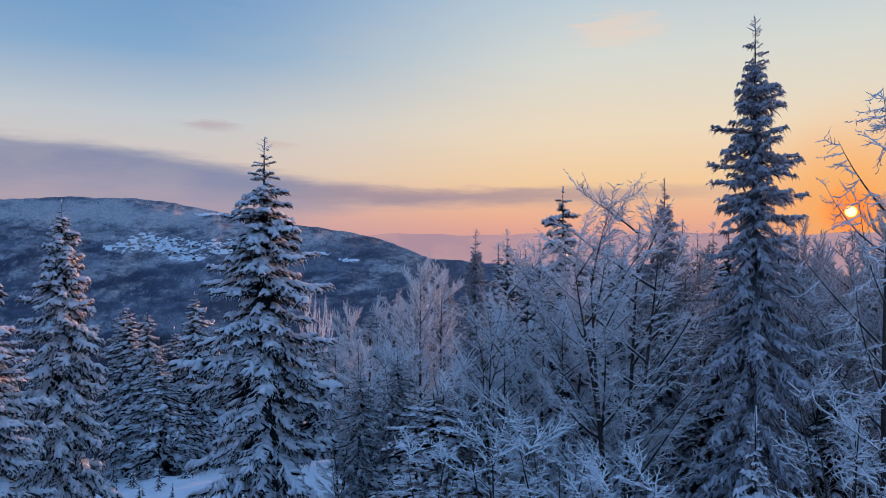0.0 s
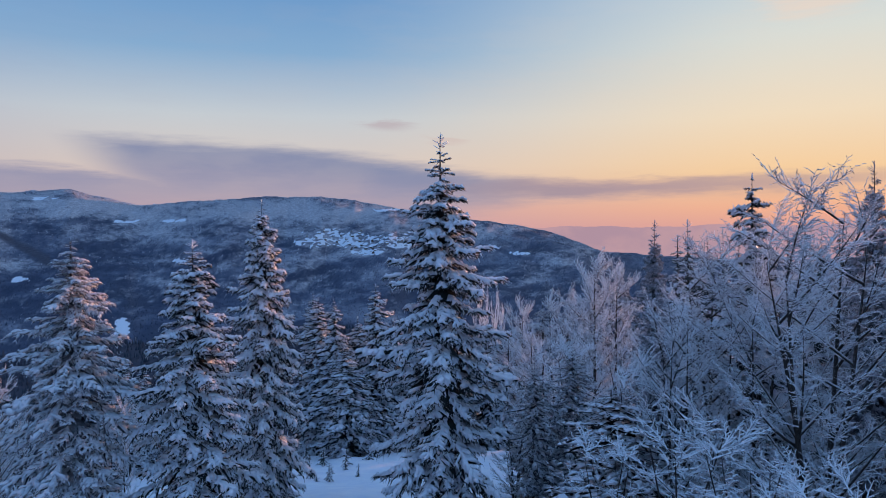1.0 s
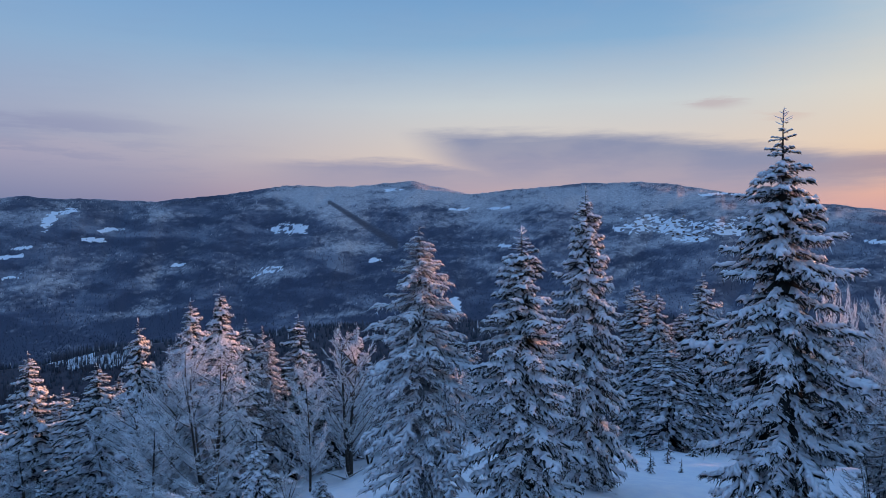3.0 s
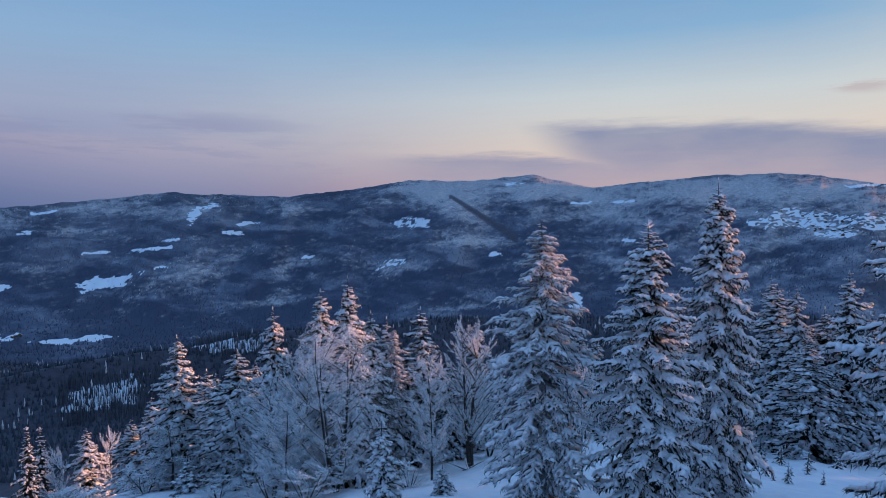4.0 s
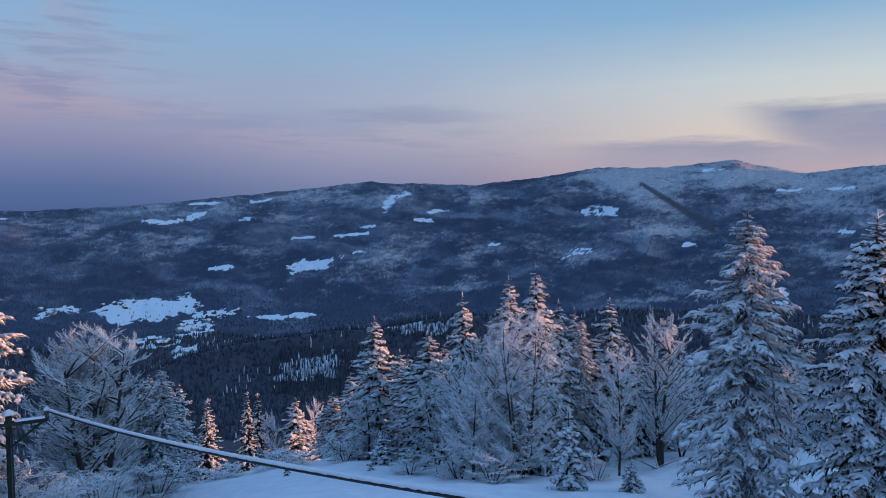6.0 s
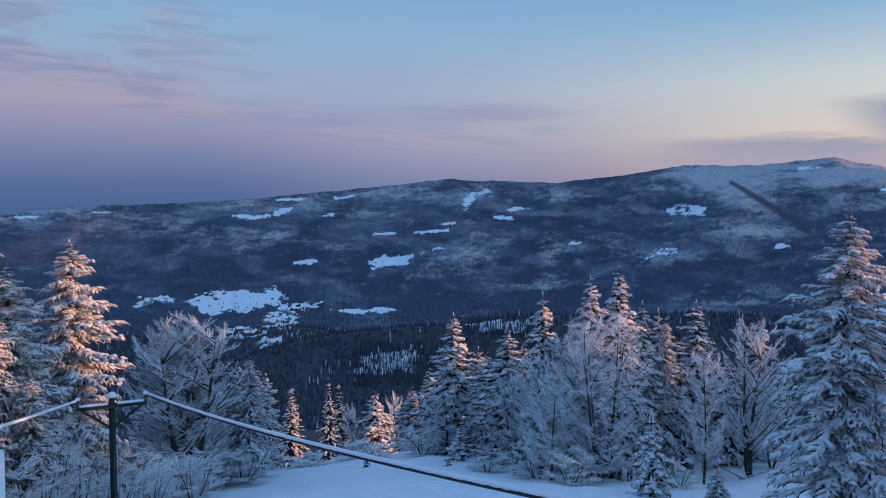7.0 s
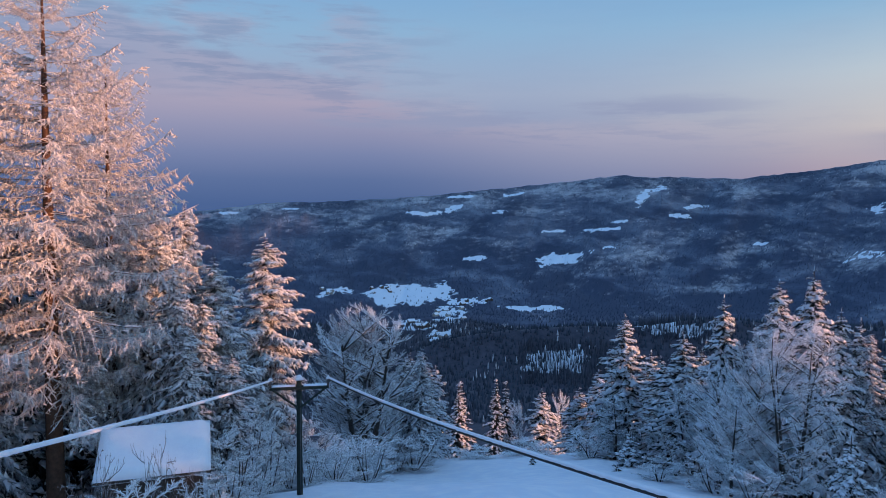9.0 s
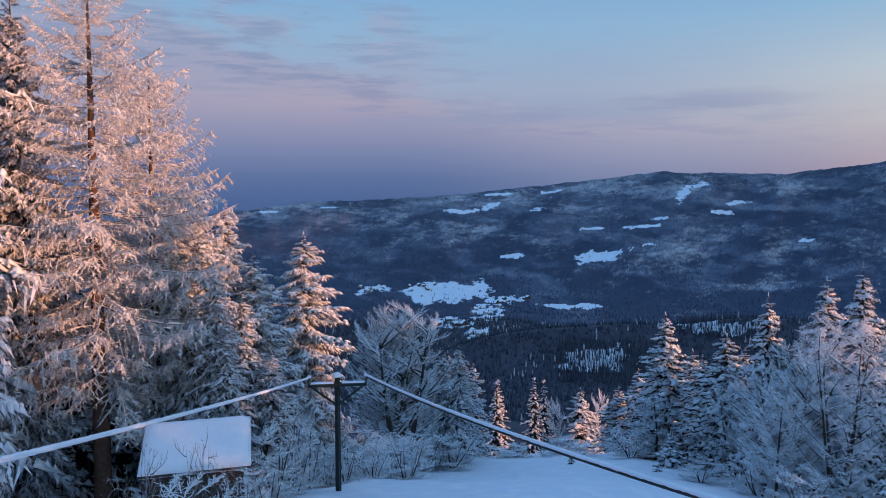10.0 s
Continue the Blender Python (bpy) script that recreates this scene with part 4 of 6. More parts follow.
def plume(seed, twigs, spurs, fat=0.0066):
    """A larch branch: a bent stem, side twigs and a fringe of short rimed spurs."""
    r = np.random.RandomState(seed)
    snow, wood = Soup(), Soup()

    def axis(s):
        return np.array([s, 0.05 * math.sin(4.2 * s + seed), -0.20 * s + 0.26 * s**3])

    def spur(c, grow):
        way = np.array([r.normal(0, 0.32), r.normal(0, 0.36), r.uniform(-1.5, 0.15)])
        q = np.cross(way, r.normal(0, 1, 3))
        q = q / (np.linalg.norm(q) + 1e-9) * fat * r.uniform(0.8, 1.5)
        snow.put([c - q, c + q, c + way / np.linalg.norm(way) * grow * r.uniform(0.5, 1.4)], [(0, 1, 2)])

    for i in range(6):
        a, b = axis(i / 6), axis((i + 1) / 6)
        finger(wood, a - UP * 0.004, b - a, 1.08, 0.008 * (1.2 - i / 6), 0.007 * (1.2 - i / 6), 0.0, 3, CONE)
        finger(snow, a + UP * 0.003, b - a, 1.1, 0.008 * (1.25 - i / 7), 0.006, 0.0, 3, TWO)
    for k in range(spurs * 4):
        spur(axis(0.12 + 0.88 * r.rand()), 0.05)
    for i in range(twigs):
        s = 0.14 + 0.84 * (i + r.rand()) / twigs
        side = 1 if i % 2 else -1
        ln = (0.26 * (1 - s) + 0.09) * r.uniform(0.7, 1.3)
        way = np.array([r.uniform(0.35, 0.9), side * r.uniform(0.2, 0.9), r.uniform(-0.9, 0.15)])
        way = way / np.linalg.norm(way)
        p = axis(s)
        finger(snow, p, way, ln, 0.006, 0.0055, 0.25, 3, TWO)
        for k in range(spurs):
            u = (k + r.rand()) / spurs
            spur(p + way * ln * u - UP * 0.25 * ln * u**2.2, 0.045)
    return snow.arrays(), wood.arrays()


def bough(seed, pairs, fat, hang, droop, cover, blades, spread=0.30, rings=((0.0, 0.75), (0.3, 1.0), (0.62, 0.85)), fringe=0.085, thin=0.012, pale=0.0, under=((0.0, 0.7), (0.55, 1.0))):
    """A spruce bough, a unit long: side twigs in a flat fan, each with a roll of snow on dark hanging needles."""
    r = np.random.RandomState(seed)
    snow, green = Soup(), Soup()

    def axis(s):
        return np.array([s, 0.03 * math.sin(3.0 * s + seed), -droop * s**1.5 + 0.45 * droop * s**4])

    def needles(p, way, ln, bow, count):
        """A dark flat spray with a ragged hanging edge."""
        side = np.array([-way[1], way[0], 0.0])
        finger(green, p - UP * fat * 0.7, way, ln * 1.08, fat * 1.2, fat * 0.45, bow, 3, under)
        for k in range(count):
            u = r.uniform(0.1, 1.0)
            c = p + way * ln * u - UP * (bow * ln * u**2.2 + fat * 0.5)
            out = way * r.uniform(0.2, 0.9) + side * r.uniform(-0.8, 0.8) - UP * r.uniform(0.25, 1.0 + hang)
            q = np.cross(out, r.normal(0, 1, 3))
            q = q / (np.linalg.norm(q) + 1e-9) * thin
            (snow if r.rand() < pale else green).put([c - q, c + q, c + out * fringe * r.uniform(0.6, 1.3)], [(0, 1, 2)])

    # the bough's own axis: needles all along, snow from a third outwards
    for s0, s1 in ((0.0, 0.4), (0.35, 0.75), (0.7, 1.0)):
        a, b = axis(s0), axis(s1)
        needles(a, b - a, 1.0, 0.05, blades)
        if s0 > 0.2 or r.rand() < 0.5:
            finger(snow, a, b - a, 1.05, fat * 1.25, fat * 0.8, 0.08, 3, rings, r)
    for i in range(pairs):
        for turn in (-1, 1):
            s = 0.10 + 0.86 * (i + r.rand()) / pairs
            ln = (spread * math.sin(math.pi * min(1.0, 0.30 + 0.62 * s)) + 0.05) * r.uniform(0.55, 1.3)
            ang = r.uniform(0.3, 1.4) * turn
            way = np.array([math.cos(ang), math.sin(ang), hang * r.uniform(-0.8, 0.45)])
            way = way / np.linalg.norm(way)
            p, bow = axis(s) + np.array([0, 0, r.uniform(-0.6, 0.6) * fat]), hang * r.uniform(0.2, 1.1)
            needles(p, way, ln, bow, blades)
            if r.rand() < cover * (0.65 + 0.45 * s):
                f = fat * r.uniform(0.65, 1.45)
                finger(snow, p + UP * fat * 0.1, way, ln * r.uniform(0.7, 1.02), f, f * 0.85, bow, 3, rings, r)
                # a side shoot with its own cap of snow
                w2 = np.array([math.cos(ang * 0.2), math.sin(ang * 0.2), -hang * r.uniform(0.1, 0.9)])
                c = p + way * ln * r.uniform(0.35, 0.7) - UP * bow * ln * 0.2
                finger(snow, c, w2, ln * r.uniform(0.3, 0.6), f * 0.75, f * 0.6, bow, 3, CONE, r)
    return snow.arrays(), green.arrays()


def spruce(seed, height, radius, tiers, per, long_ones, short_ones, snow_mat, green_mat, full=0.65, power=0.75, name="spruce", leader=0.05, low_pitch=-0.34, top_pitch=0.20, ragged=0.28, inner=0.42, bare=0.03, sparse=0.14):
    """A spruce in tiers of boughs, standing at the origin; full: how far from the top it reaches its full width."""
    r = np.random.RandomState(seed)
    snow, green = Soup(), Soup()
    for i in range(tiers):
        u = min(max((i + r.uniform(-0.25, 0.25)) / tiers, 0), 0.985)
        u = 1 - (1 - u) ** 1.25
        z = height * (bare + (1 - leader - bare) * u)
        reach = radius * min(1.0, (1 - u) / full) ** power * (1 - 0.12 * max(0, 0.2 - u) / 0.2)
        reach = max(reach, 0.012 * height)
        top = u > 1 - sparse
        n = max(3, int(round(per * (0.62 if top else 1.0) + r.uniform(-0.7, 0.7))))
        start = r.rand() * 6.283
        bulge = r.uniform(1 - 0.5 * ragged, 1 + 0.4 * ragged)
        for k in range(n):
            length = 1.06 * reach * bulge * (r.uniform(1 - ragged, 1 + 0.6 * ragged) if r.rand() < 0.7 else r.uniform(0.45, 0.8))
            pitch = low_pitch + (top_pitch - low_pitch) * u**1.6 + r.uniform(-0.26, 0.26)
            yaw = start + 6.283 * k / n + r.uniform(-0.3, 0.3)
            m = np.array((Matrix.Rotation(yaw, 3, "Z") @ Matrix.Rotation(-pitch, 3, "Y") @ Matrix.Rotation(r.uniform(-0.3, 0.3), 3, "X")))
            pick = long_ones if length > 0.55 * radius else short_ones
            (sv, sf), (gv, gf) = pick[r.randint(len(pick))]
            k_fat = min(1.5, max(0.9, (0.8 * radius / length) ** 0.45))
            fat = np.array([1.0, k_fat * r.uniform(0.85, 1.2) * (0.6 if top else 1.0), k_fat * (0.7 if top else 1.0)]) * length
            at = np.array([0, 0, z + r.uniform(-0.45, 0.45) * height / tiers])
            snow.put((sv * fat) @ m.T + at, sf)
            green.put((gv * fat) @ m.T + at, gf)
        # needles close to the stem, where no snow reaches
        if inner and not top:
            ring = [(0, 0, z + 0.04 * height * (1 - u))]
            for k in range(14):
                a, out = start + 0.4488 * k, reach * inner * (r.uniform(0.8, 1.2) if k % 2 else r.uniform(0.35, 0.6))
                ring.append((math.cos(a) * out, math.sin(a) * out, z - 0.45 * out))
            green.put(ring, [(0, 1 + k, 1 + (k + 1) % 14) for k in range(14)])
    # short rimed shoots up the leader
    for k in range(11 if leader >= 0.03 else 0):
        a, up = r.rand() * 6.283, 1 - leader * (0.25 + 0.95 * k / 11)
        finger(snow, np.array([0, 0, height * up]), np.array([math.cos(a), math.sin(a), 0.35]), height * 0.006 * (1.2 + 0.35 * k), 0.016, 0.016, -0.15)
    finger(snow, np.array([0, 0, height * (1 - leader)]), np.array([0.06, 0.03, 1.0]), height * leader * 1.02, 0.035, 0.035, 0.0, 4, ((0.0, 1.0), (0.4, 0.8), (0.8, 0.6)))
    root = new(name)
    part("trunk", trunk_mesh("trunk", height * 0.99, 0.012 * height + 0.03, BARK), root)
    part("crown", mesh_of("crown", *green.arrays(), green_mat), root)
    tagged(part("snow_cover", soften(mesh_of("snow_cover", *snow.arrays(), snow_mat)), root, "snow and frost lying on the boughs"), kind="stuff")
    tagged(root, name.replace("_", " "), "tree")
    return root


# boughs: deep snow, rime in hanging tassels, and lighter ones for trees far off
HEAVY = [bough(s, 13, 0.037, 0.42, 0.22, 0.95, 6, 0.20, TWO, 0.075, 0.009, 0.45, CONE) for s in (1, 2, 3)] + [bough(s, 11, 0.045, 0.55, 0.30, 0.95, 6, 0.20, TWO, 0.075, 0.009, 0.45, CONE) for s in (4, 20)]
HEAVY_SHORT = [bough(s, 6, 0.060, 0.4, 0.18, 1.0, 3, 0.24, TWO, 0.085, 0.014, 0.35, CONE) for s in (63, 64, 65)]
TASSEL = [bough(s, 11, 0.027, 0.36, 0.20, 0.92, 4, 0.15, TWO, 0.075, 0.009, 0.4, CONE) for s in (8, 9, 10)]
TASSEL_SHORT = [bough(s, 5, 0.040, 0.5, 0.12, 0.95, 3, 0.22, TWO, 0.10, 0.013, 0.5, CONE) for s in (66, 67)]
PALE = [bough(s, 9, 0.038, 0.50, 0.22, 1.0, 5, 0.20, TWO, 0.08, 0.010, 0.6, CONE) for s in (54, 55, 56)]
LIGHT = [bough(s, 4, 0.084, 0.42, 0.26, 1.1, 2, 0.28, CONE, 0.11, 0.026, 0.5, CONE) for s in (5, 6, 7, 21)]
LITTLE = [bough(s, 4, 0.062, 0.5, 0.30, 0.55, 2, 0.30, CONE, 0.14, 0.026, 0.0, CONE) for s in (68, 69)]
FROST_FAR = [bough(s, 4, 0.058, 0.7, 0.34, 1.1, 2, 0.28, CONE, 0.12, 0.024, 0.6, CONE) for s in (18, 19)]
LONG = [plume(s, 16, 15) for s in (11, 12, 13)]
SMALL = [bough(s, 5, 0.078, 0.5, 0.30, 1.15, 4, 0.32, TWO, 0.11, 0.018, 0.5, CONE) for s in (14, 15)]
TINY = [laden(s, 3, 2, 0.12, 0.08, 2, CONE) for s in (16, 17)]

FANS = [spray(s, 8, 2, 0.018) for s in (81, 82, 83, 87)]
FANS_FINE = [spray(s, 8, 0, 0.036) for s in (88, 89, 90)]
FANS_FAR = [spray(s, 7, 1, 0.032) for s in (84, 85, 86)]

# kind: height and radius of each pattern, then the patterns
KINDS = {
    "spruce_heavy": (13.0, 2.2, [spruce(s, 13.0, 2.2, n, 8, HEAVY, HEAVY_SHORT, SNOW, NEEDLES, f, p, leader=l, sparse=g) for s, n, f, p, l, g in ((21, 36, 0.54, 0.70, 0.04, 0.12), (22, 46, 0.60, 0.66, 0.02, 0.04), (23, 42, 0.52, 0.62, 0.03, 0.06))]),
    "spruce_frost": (13.0, 1.8, [spruce(s, 13.0, 1.8, 50, 9, TASSEL, TASSEL_SHORT, SHADED_RIME, FROSTED_NEEDLES, 0.50, 0.66, low_pitch=-0.32, top_pitch=0.35, ragged=0.34, sparse=0.06, leader=0.03) for s in (24,)]),
    "spruce_pale": (13.0, 1.5, [spruce(s, 13.0, 1.8, 40, 9, PALE, PALE, RIME, FROSTED_NEEDLES, 0.44, 0.60, low_pitch=-0.34, top_pitch=0.1, ragged=0.42, sparse=0.03, leader=0.015) for s in (57, 59)]),
    "frost_far": (13.0, 1.8, [spruce(s, 13.0, 1.9, 32, 7, FROST_FAR, FROST_FAR, RIME, FROSTED_NEEDLES, 0.52, 0.62, low_pitch=-0.50, ragged=0.36, leader=0.02, sparse=0.03) for s in (36, 37)]),
    "spruce_far": (11.0, 1.12, [spruce(s, 11.0, 1.6, 28, 7, LIGHT, LIGHT, SNOW, NEEDLES, 0.56, 0.66, ragged=0.36, leader=0.02, sparse=0.04) for s in (26, 27, 28, 29)]),
    "spruce_dark": (11.0, 1.35, [spruce(s, 11.0, 1.5, 28, 7, LITTLE, LITTLE, SNOW, NEEDLES, 0.75, 0.72, ragged=0.34, inner=0.6, leader=0.03, sparse=0.05) for s in (61, 62)]),
    "spruce_small": (4.0, 1.0, [spruce(s, 4.0, 1.0, 15, 7, SMALL, SMALL, SNOW, NEEDLES, 0.85, 0.8, "young_spruce", 0.10, top_pitch=0.35) for s in (30, 31)]),
    "sapling": (1.2, 0.4, [conifer("spruce_sapling", s, 1.2, 0.4, 6, 5, TINY, "sapling", SNOW, NEEDLES, BARK, 0.9, leader=0.12) for s in (32, 33)]),
    "larch": (19.0, 3.2, [conifer("larch", s, 19.0, 3.2, 52, 7, LONG, "larch", LARCH_RIME, RED_BARK, RED_BARK, 0.5, 0.45, -0.22, 0.26, 0.32, core=0.0, stout=0.0) for s in (34,)]),
    "bare_tree": (10.0, 3.0, [crown_tree("bare_tree", s, 10.0, 3.0, 42, 13, FANS, 0.95, "tree", BARK, TWIGS, b, n, 0.16) for s, n, b in ((41, 2, 0.10), (43, 1, 0.14))]),
    "fan_tree": (10.0, 3.4, [crown_tree("bare_tree", s, 10.0, 3.4, 58, 17, FANS, 0.84, "tree", BARK, TWIGS, 0.05, 4, 0.18, stout=1.45) for s in (71, 72)]),
    "round_tree": (10.0, 3.6, [crown_tree("bare_tree", s, 10.0, 3.6, 60, 17, FANS_FAR, 0.66, "tree", BARK, TWIGS, 0.26, 2, 0.12, stout=2.2, lift=0.15) for s in (50, 51)]),
    "brown_shaded_tree": (10.0, 3.6, [crown_tree("bare_tree", 53, 10.0, 3.6, 84, 20, FANS_FINE, 0.74, "tree", BARK, BROWN_SHADED_TWIGS, 0.08, 3, 0.2, stout=1.3, lift=0.4)]),
    "spread_tree": (10.0, 3.6, [crown_tree("bare_tree", 77, 10.0, 3.6, 74, 17, FANS_FAR, 0.66, "tree", BARK, TWIGS, 0.12, 3, 0.22, stout=2.4, lift=0.15)]),
    "birch": (10.0, 3.0, [crown_tree("birch", 52, 10.0, 3.0, 26, 9, FANS, 0.95, "tree", BARK, TWIGS, 0.28, 1, droop=0.9)]),
    "bare_far": (10.0, 2.8, [crown_tree("bare_tree", s, 10.0, 2.8, 36, 14, FANS_FAR, 0.88, "tree", BARK, TWIGS, b, n, 0.16, lift=0.3) for s, n, b in ((46, 1, 0.16), (47, 2, 0.10), (48, 1, 0.2))]),
    "red_shrub": (10.0, 2.6, [crown_tree("bare_tree", 49, 10.0, 2.6, 28, 8, FANS_FAR, 1.2, "tree", BARK, RED_TWIGS, 0.06, 3, 0.18)]),
    "twig_shrub": (1.6, 0.8, [broadleaf("twig_bush", 58, 1.6, 0.9, 3, 6, "bush", BARK, RED_TWIGS, (4, 2, 1), thick=0.45, flat=0.8, low=0.15, reach=0.8)]),
    "bush": (4.0, 1.7, [crown_tree("frosted_bush", s, 4.0, 1.7, 24, 7, FANS_FAR, 0.72, "bush", BARK, TWIGS, 0.02, 5, 0.34) for s in (44, 45)]),
}
USED = {}


def stand(kind, x, y, top, radius, label):
    """Plants a tree of that kind at x, y, scaled to reach the height top."""
    h0, r0, made = KINDS[kind]
    i = USED[kind] = USED.get(kind, -1) + 1
    base = float(ground_z(x, y)) - 0.12
    tall, turn = top - base, (i * 137.5 + 20) % 360
    m = pose(x, y, base, 0, 0, turn) @ Matrix.Diagonal((radius / r0, radius / r0, tall / h0, 1))
    if i < len(made):
        ob = made[i]
        ob.matrix_basis = m
    else:
        ob = copy_thing(made[i % len(made)], m @ Matrix.Diagonal((*[1 / s for s in made[i % len(made)].scale], 1)))
    tagged(ob, label, group={"sapling": "spruce saplings in the clearing", "bush": "frosted bushes", "twig_shrub": "bare twig bushes", "bare_tree": "frosted bare trees", "bare_far": "frosted bare trees", "round_tree": "frosted bare trees", "fan_tree": "frosted bare trees", "brown_shaded_tree": "frosted bare trees", "spread_tree": "frosted bare trees", "birch": "frosted bare trees", "red_shrub": "frosted bare trees", "larch": "larches at the wood edge"}.get(kind, "snowy spruces"))
    return ob


stand("spruce_heavy", -6.4, 25.2, 15.89, 2.60, "tall spruce laden with thick snow on drooping boughs")
stand("spruce_heavy", -14.3, 26.4, 13.67, 1.85, "slim spruce with snow pads and frosted tip")
stand("spruce_heavy", -13.8, 20.7, 12.04, 2.00, "broad young spruce laden with fresh snow")
stand("spruce_pale", -16.9, 18.8, 12.12, 1.46, "columnar spruce with pale hoarfrost and a sunlit top")
stand("spruce_pale", -36.1, -5.8, 10.64, 1.79, "snowy spruce lit orange by low sun")
stand("spruce_pale", -32.4, -8.7, 12.27, 1.46, "slim spruce lit orange by low sun")
stand("spruce_pale", -31.7, -7.3, 9.92, 1.49, "spruce lit orange by low sun")
stand("spruce_pale", -29.2, -9.0, 12.32, 1.40, "spruce lit orange by low sun")
stand("spruce_pale", -12.4, -7.9, 14.21, 0.62, "spruce with heavy snow pads")
stand("spruce_far", -22.8, 50.1, 7.97, 1.41, "dark spruce with light snow at clearing edge")
stand("spruce_far", -20.2, 48.0, 7.58, 1.25, "dark spruce with light snow at clearing edge")
stand("spruce_far", -17.3, 42.7, 4.98, 1.55, "low dark spruce with snow on its boughs")
stand("spruce_far", -16.7, 47.2, 8.76, 1.61, "frosted spruce behind the snowy clearing")
stand("spruce_far", -30.1, 37.6, 5.14, 1.16, "dark spruce half hidden behind frosted trees")
stand("spruce_far", -31.5, 41.5, 3.39, 1.09, "dark spruce half hidden behind frosted trees")
stand("spruce_far", -17.0, 44.9, 3.12, 1.31, "dark spruce with light snow at clearing edge")
stand("spruce_far", 4.7, 27.6, 14.26, 1.30, "dark spruce top rising over frosted thicket")
stand("spruce_far", -0.3, 23.0, 7.19, 1.76, "low frosted spruce in the thicket")
stand("spruce_far", -49.2, 17.6, 4.36, 1.55, "frosted spruce on the edge of the ski run")
stand("spruce_far", -37.7, 19.0, 7.19, 1.15, "spruce with sunlit snowy top")
stand("spruce_far", -34.7, 20.4, 8.35, 1.29, "spruce with sunlit snowy top")
stand("spruce_far", -30.5, 19.5, 9.38, 1.10, "tall spruce with sunlit snowy top")
stand("spruce_far", -31.5, 21.6, 7.31, 1.04, "spruce with sunlit snowy top")
stand("spruce_far", -35.0, 25.2, 6.27, 0.90, "dark slim spruce with little snow")
stand("spruce_far", -34.5, 27.5, 6.72, 1.34, "frosted spruce behind bare birch")
stand("spruce_far", -36.5, 34.3, 5.32, 0.96, "frosted spruce behind round bare tree")
stand("spruce_far", -42.3, 18.8, 4.19, 1.55, "snowy spruce on the edge of the ski run")
stand("spruce_far", -56.0, 22.4, 0.25, 1.64, "snowy spruce on the edge of the ski run")
stand("spruce_far", -61.2, 19.7, -2.57, 1.64, "dark spruce on the slope")
stand("spruce_far", -63.6, 18.7, -4.80, 1.59, "dark spruce on the slope")
stand("spruce_far", -47.2, 22.4, 2.15, 1.25, "snowy spruce on the edge of the ski run")
stand("spruce_far", -39.1, 20.6, 2.87, 1.27, "snowy spruce in the mixed wood")
stand("spruce_far", -33.5, 25.6, 4.51, 1.15, "snowy spruce in the mixed wood")
stand("spruce_dark", -74.2, 12.7, -6.50, 1.81, "spruce glowing in low sun")
stand("spruce_dark", -77.0, 14.3, -7.49, 1.88, "spruce glowing in low sun")
stand("spruce_dark", -74.8, 8.9, -6.86, 1.96, "spruce glowing in low sun")
stand("spruce_far", -73.3, 17.5, -7.43, 1.81, "frosted spruce glowing in low sun")
stand("spruce_far", -60.3, 2.7, -0.59, 1.54, "spruce with sunlit frosted top")
stand("spruce_far", -62.2, 4.0, -1.41, 1.49, "spruce with sunlit frosted top")
stand("spruce_far", -60.2, 4.9, -1.72, 1.16, "spruce with sunlit frosted top")
stand("spruce_dark", -73.9, 8.6, -6.81, 1.79, "spruce glowing in low sun")
stand("spruce_far", -46.5, 19.2, 1.85, 1.37, "snowy spruce on the edge of the ski run")
stand("spruce_far", -37.0, 20.4, 4.96, 1.15, "snowy spruce in the mixed wood")
stand("spruce_far", -52.4, 17.7, -1.11, 1.33, "snowy spruce on the edge of the ski run")
stand("spruce_far", -34.0, 31.2, 2.33, 1.26, "snowy spruce behind round bare tree")
stand("spruce_far", -31.9, 27.6, 3.84, 1.01, "snowy spruce behind bare birch")
stand("spruce_far", -50.5, 1.7, 1.48, 1.20, "spruce with sunlit frosted top")
stand("spruce_far", -54.4, 3.6, -0.25, 1.21, "spruce with sunlit frosted top")
# row thickened with added spruces that keep low sun off the left-hand trees
stand("spruce_far", -22.0, 49.3, 7.54, 1.73, "dark spruce with light snow at clearing edge")
stand("spruce_far", -20.4, 53.3, 5.71, 1.83, "dark spruce with light snow at clearing edge")
stand("spruce_far", -18.6, 57.0, 5.17, 2.22, "dark spruce with light snow at clearing edge")
stand("spruce_far", -15.1, 56.0, 5.23, 2.33, "dark spruce with light snow at clearing edge")
stand("spruce_far", -13.4, 60.5, 5.06, 2.29, "dark spruce with light snow at clearing edge")
stand("spruce_far", -10.3, 57.0, 4.91, 2.14, "dark spruce with light snow at clearing edge")
stand("spruce_far", -8.6, 63.4, 5.21, 2.26, "dark spruce with light snow at clearing edge")
stand("spruce_far", -27.0, 48.0, 4.62, 1.59, "dark spruce behind snow-laden spruces")
stand("spruce_far", -29.6, 46.4, 3.99, 1.59, "dark spruce behind snow-laden spruces")
stand("spruce_far", -33.0, 47.8, 2.89, 1.68, "dark spruce behind snow-laden spruces")
stand("spruce_far", -34.4, 39.2, 4.01, 1.50, "dark spruce behind snow-laden spruces")
stand("spruce_frost", 1.4, 30.0, 12.65, 1.06, "slender spire of a frosted conifer")
stand("spruce_frost", 8.9, 20.1, 18.53, 1.60, "very tall frosted spruce against the sunset")
stand("spruce_frost", 8.4, 26.7, 14.51, 1.30, "frosted spruce beside the tall one")
stand("spruce_frost", -25.2, -13.8, 19.92, 1.91, "tall dark conifer with hanging frosted boughs")
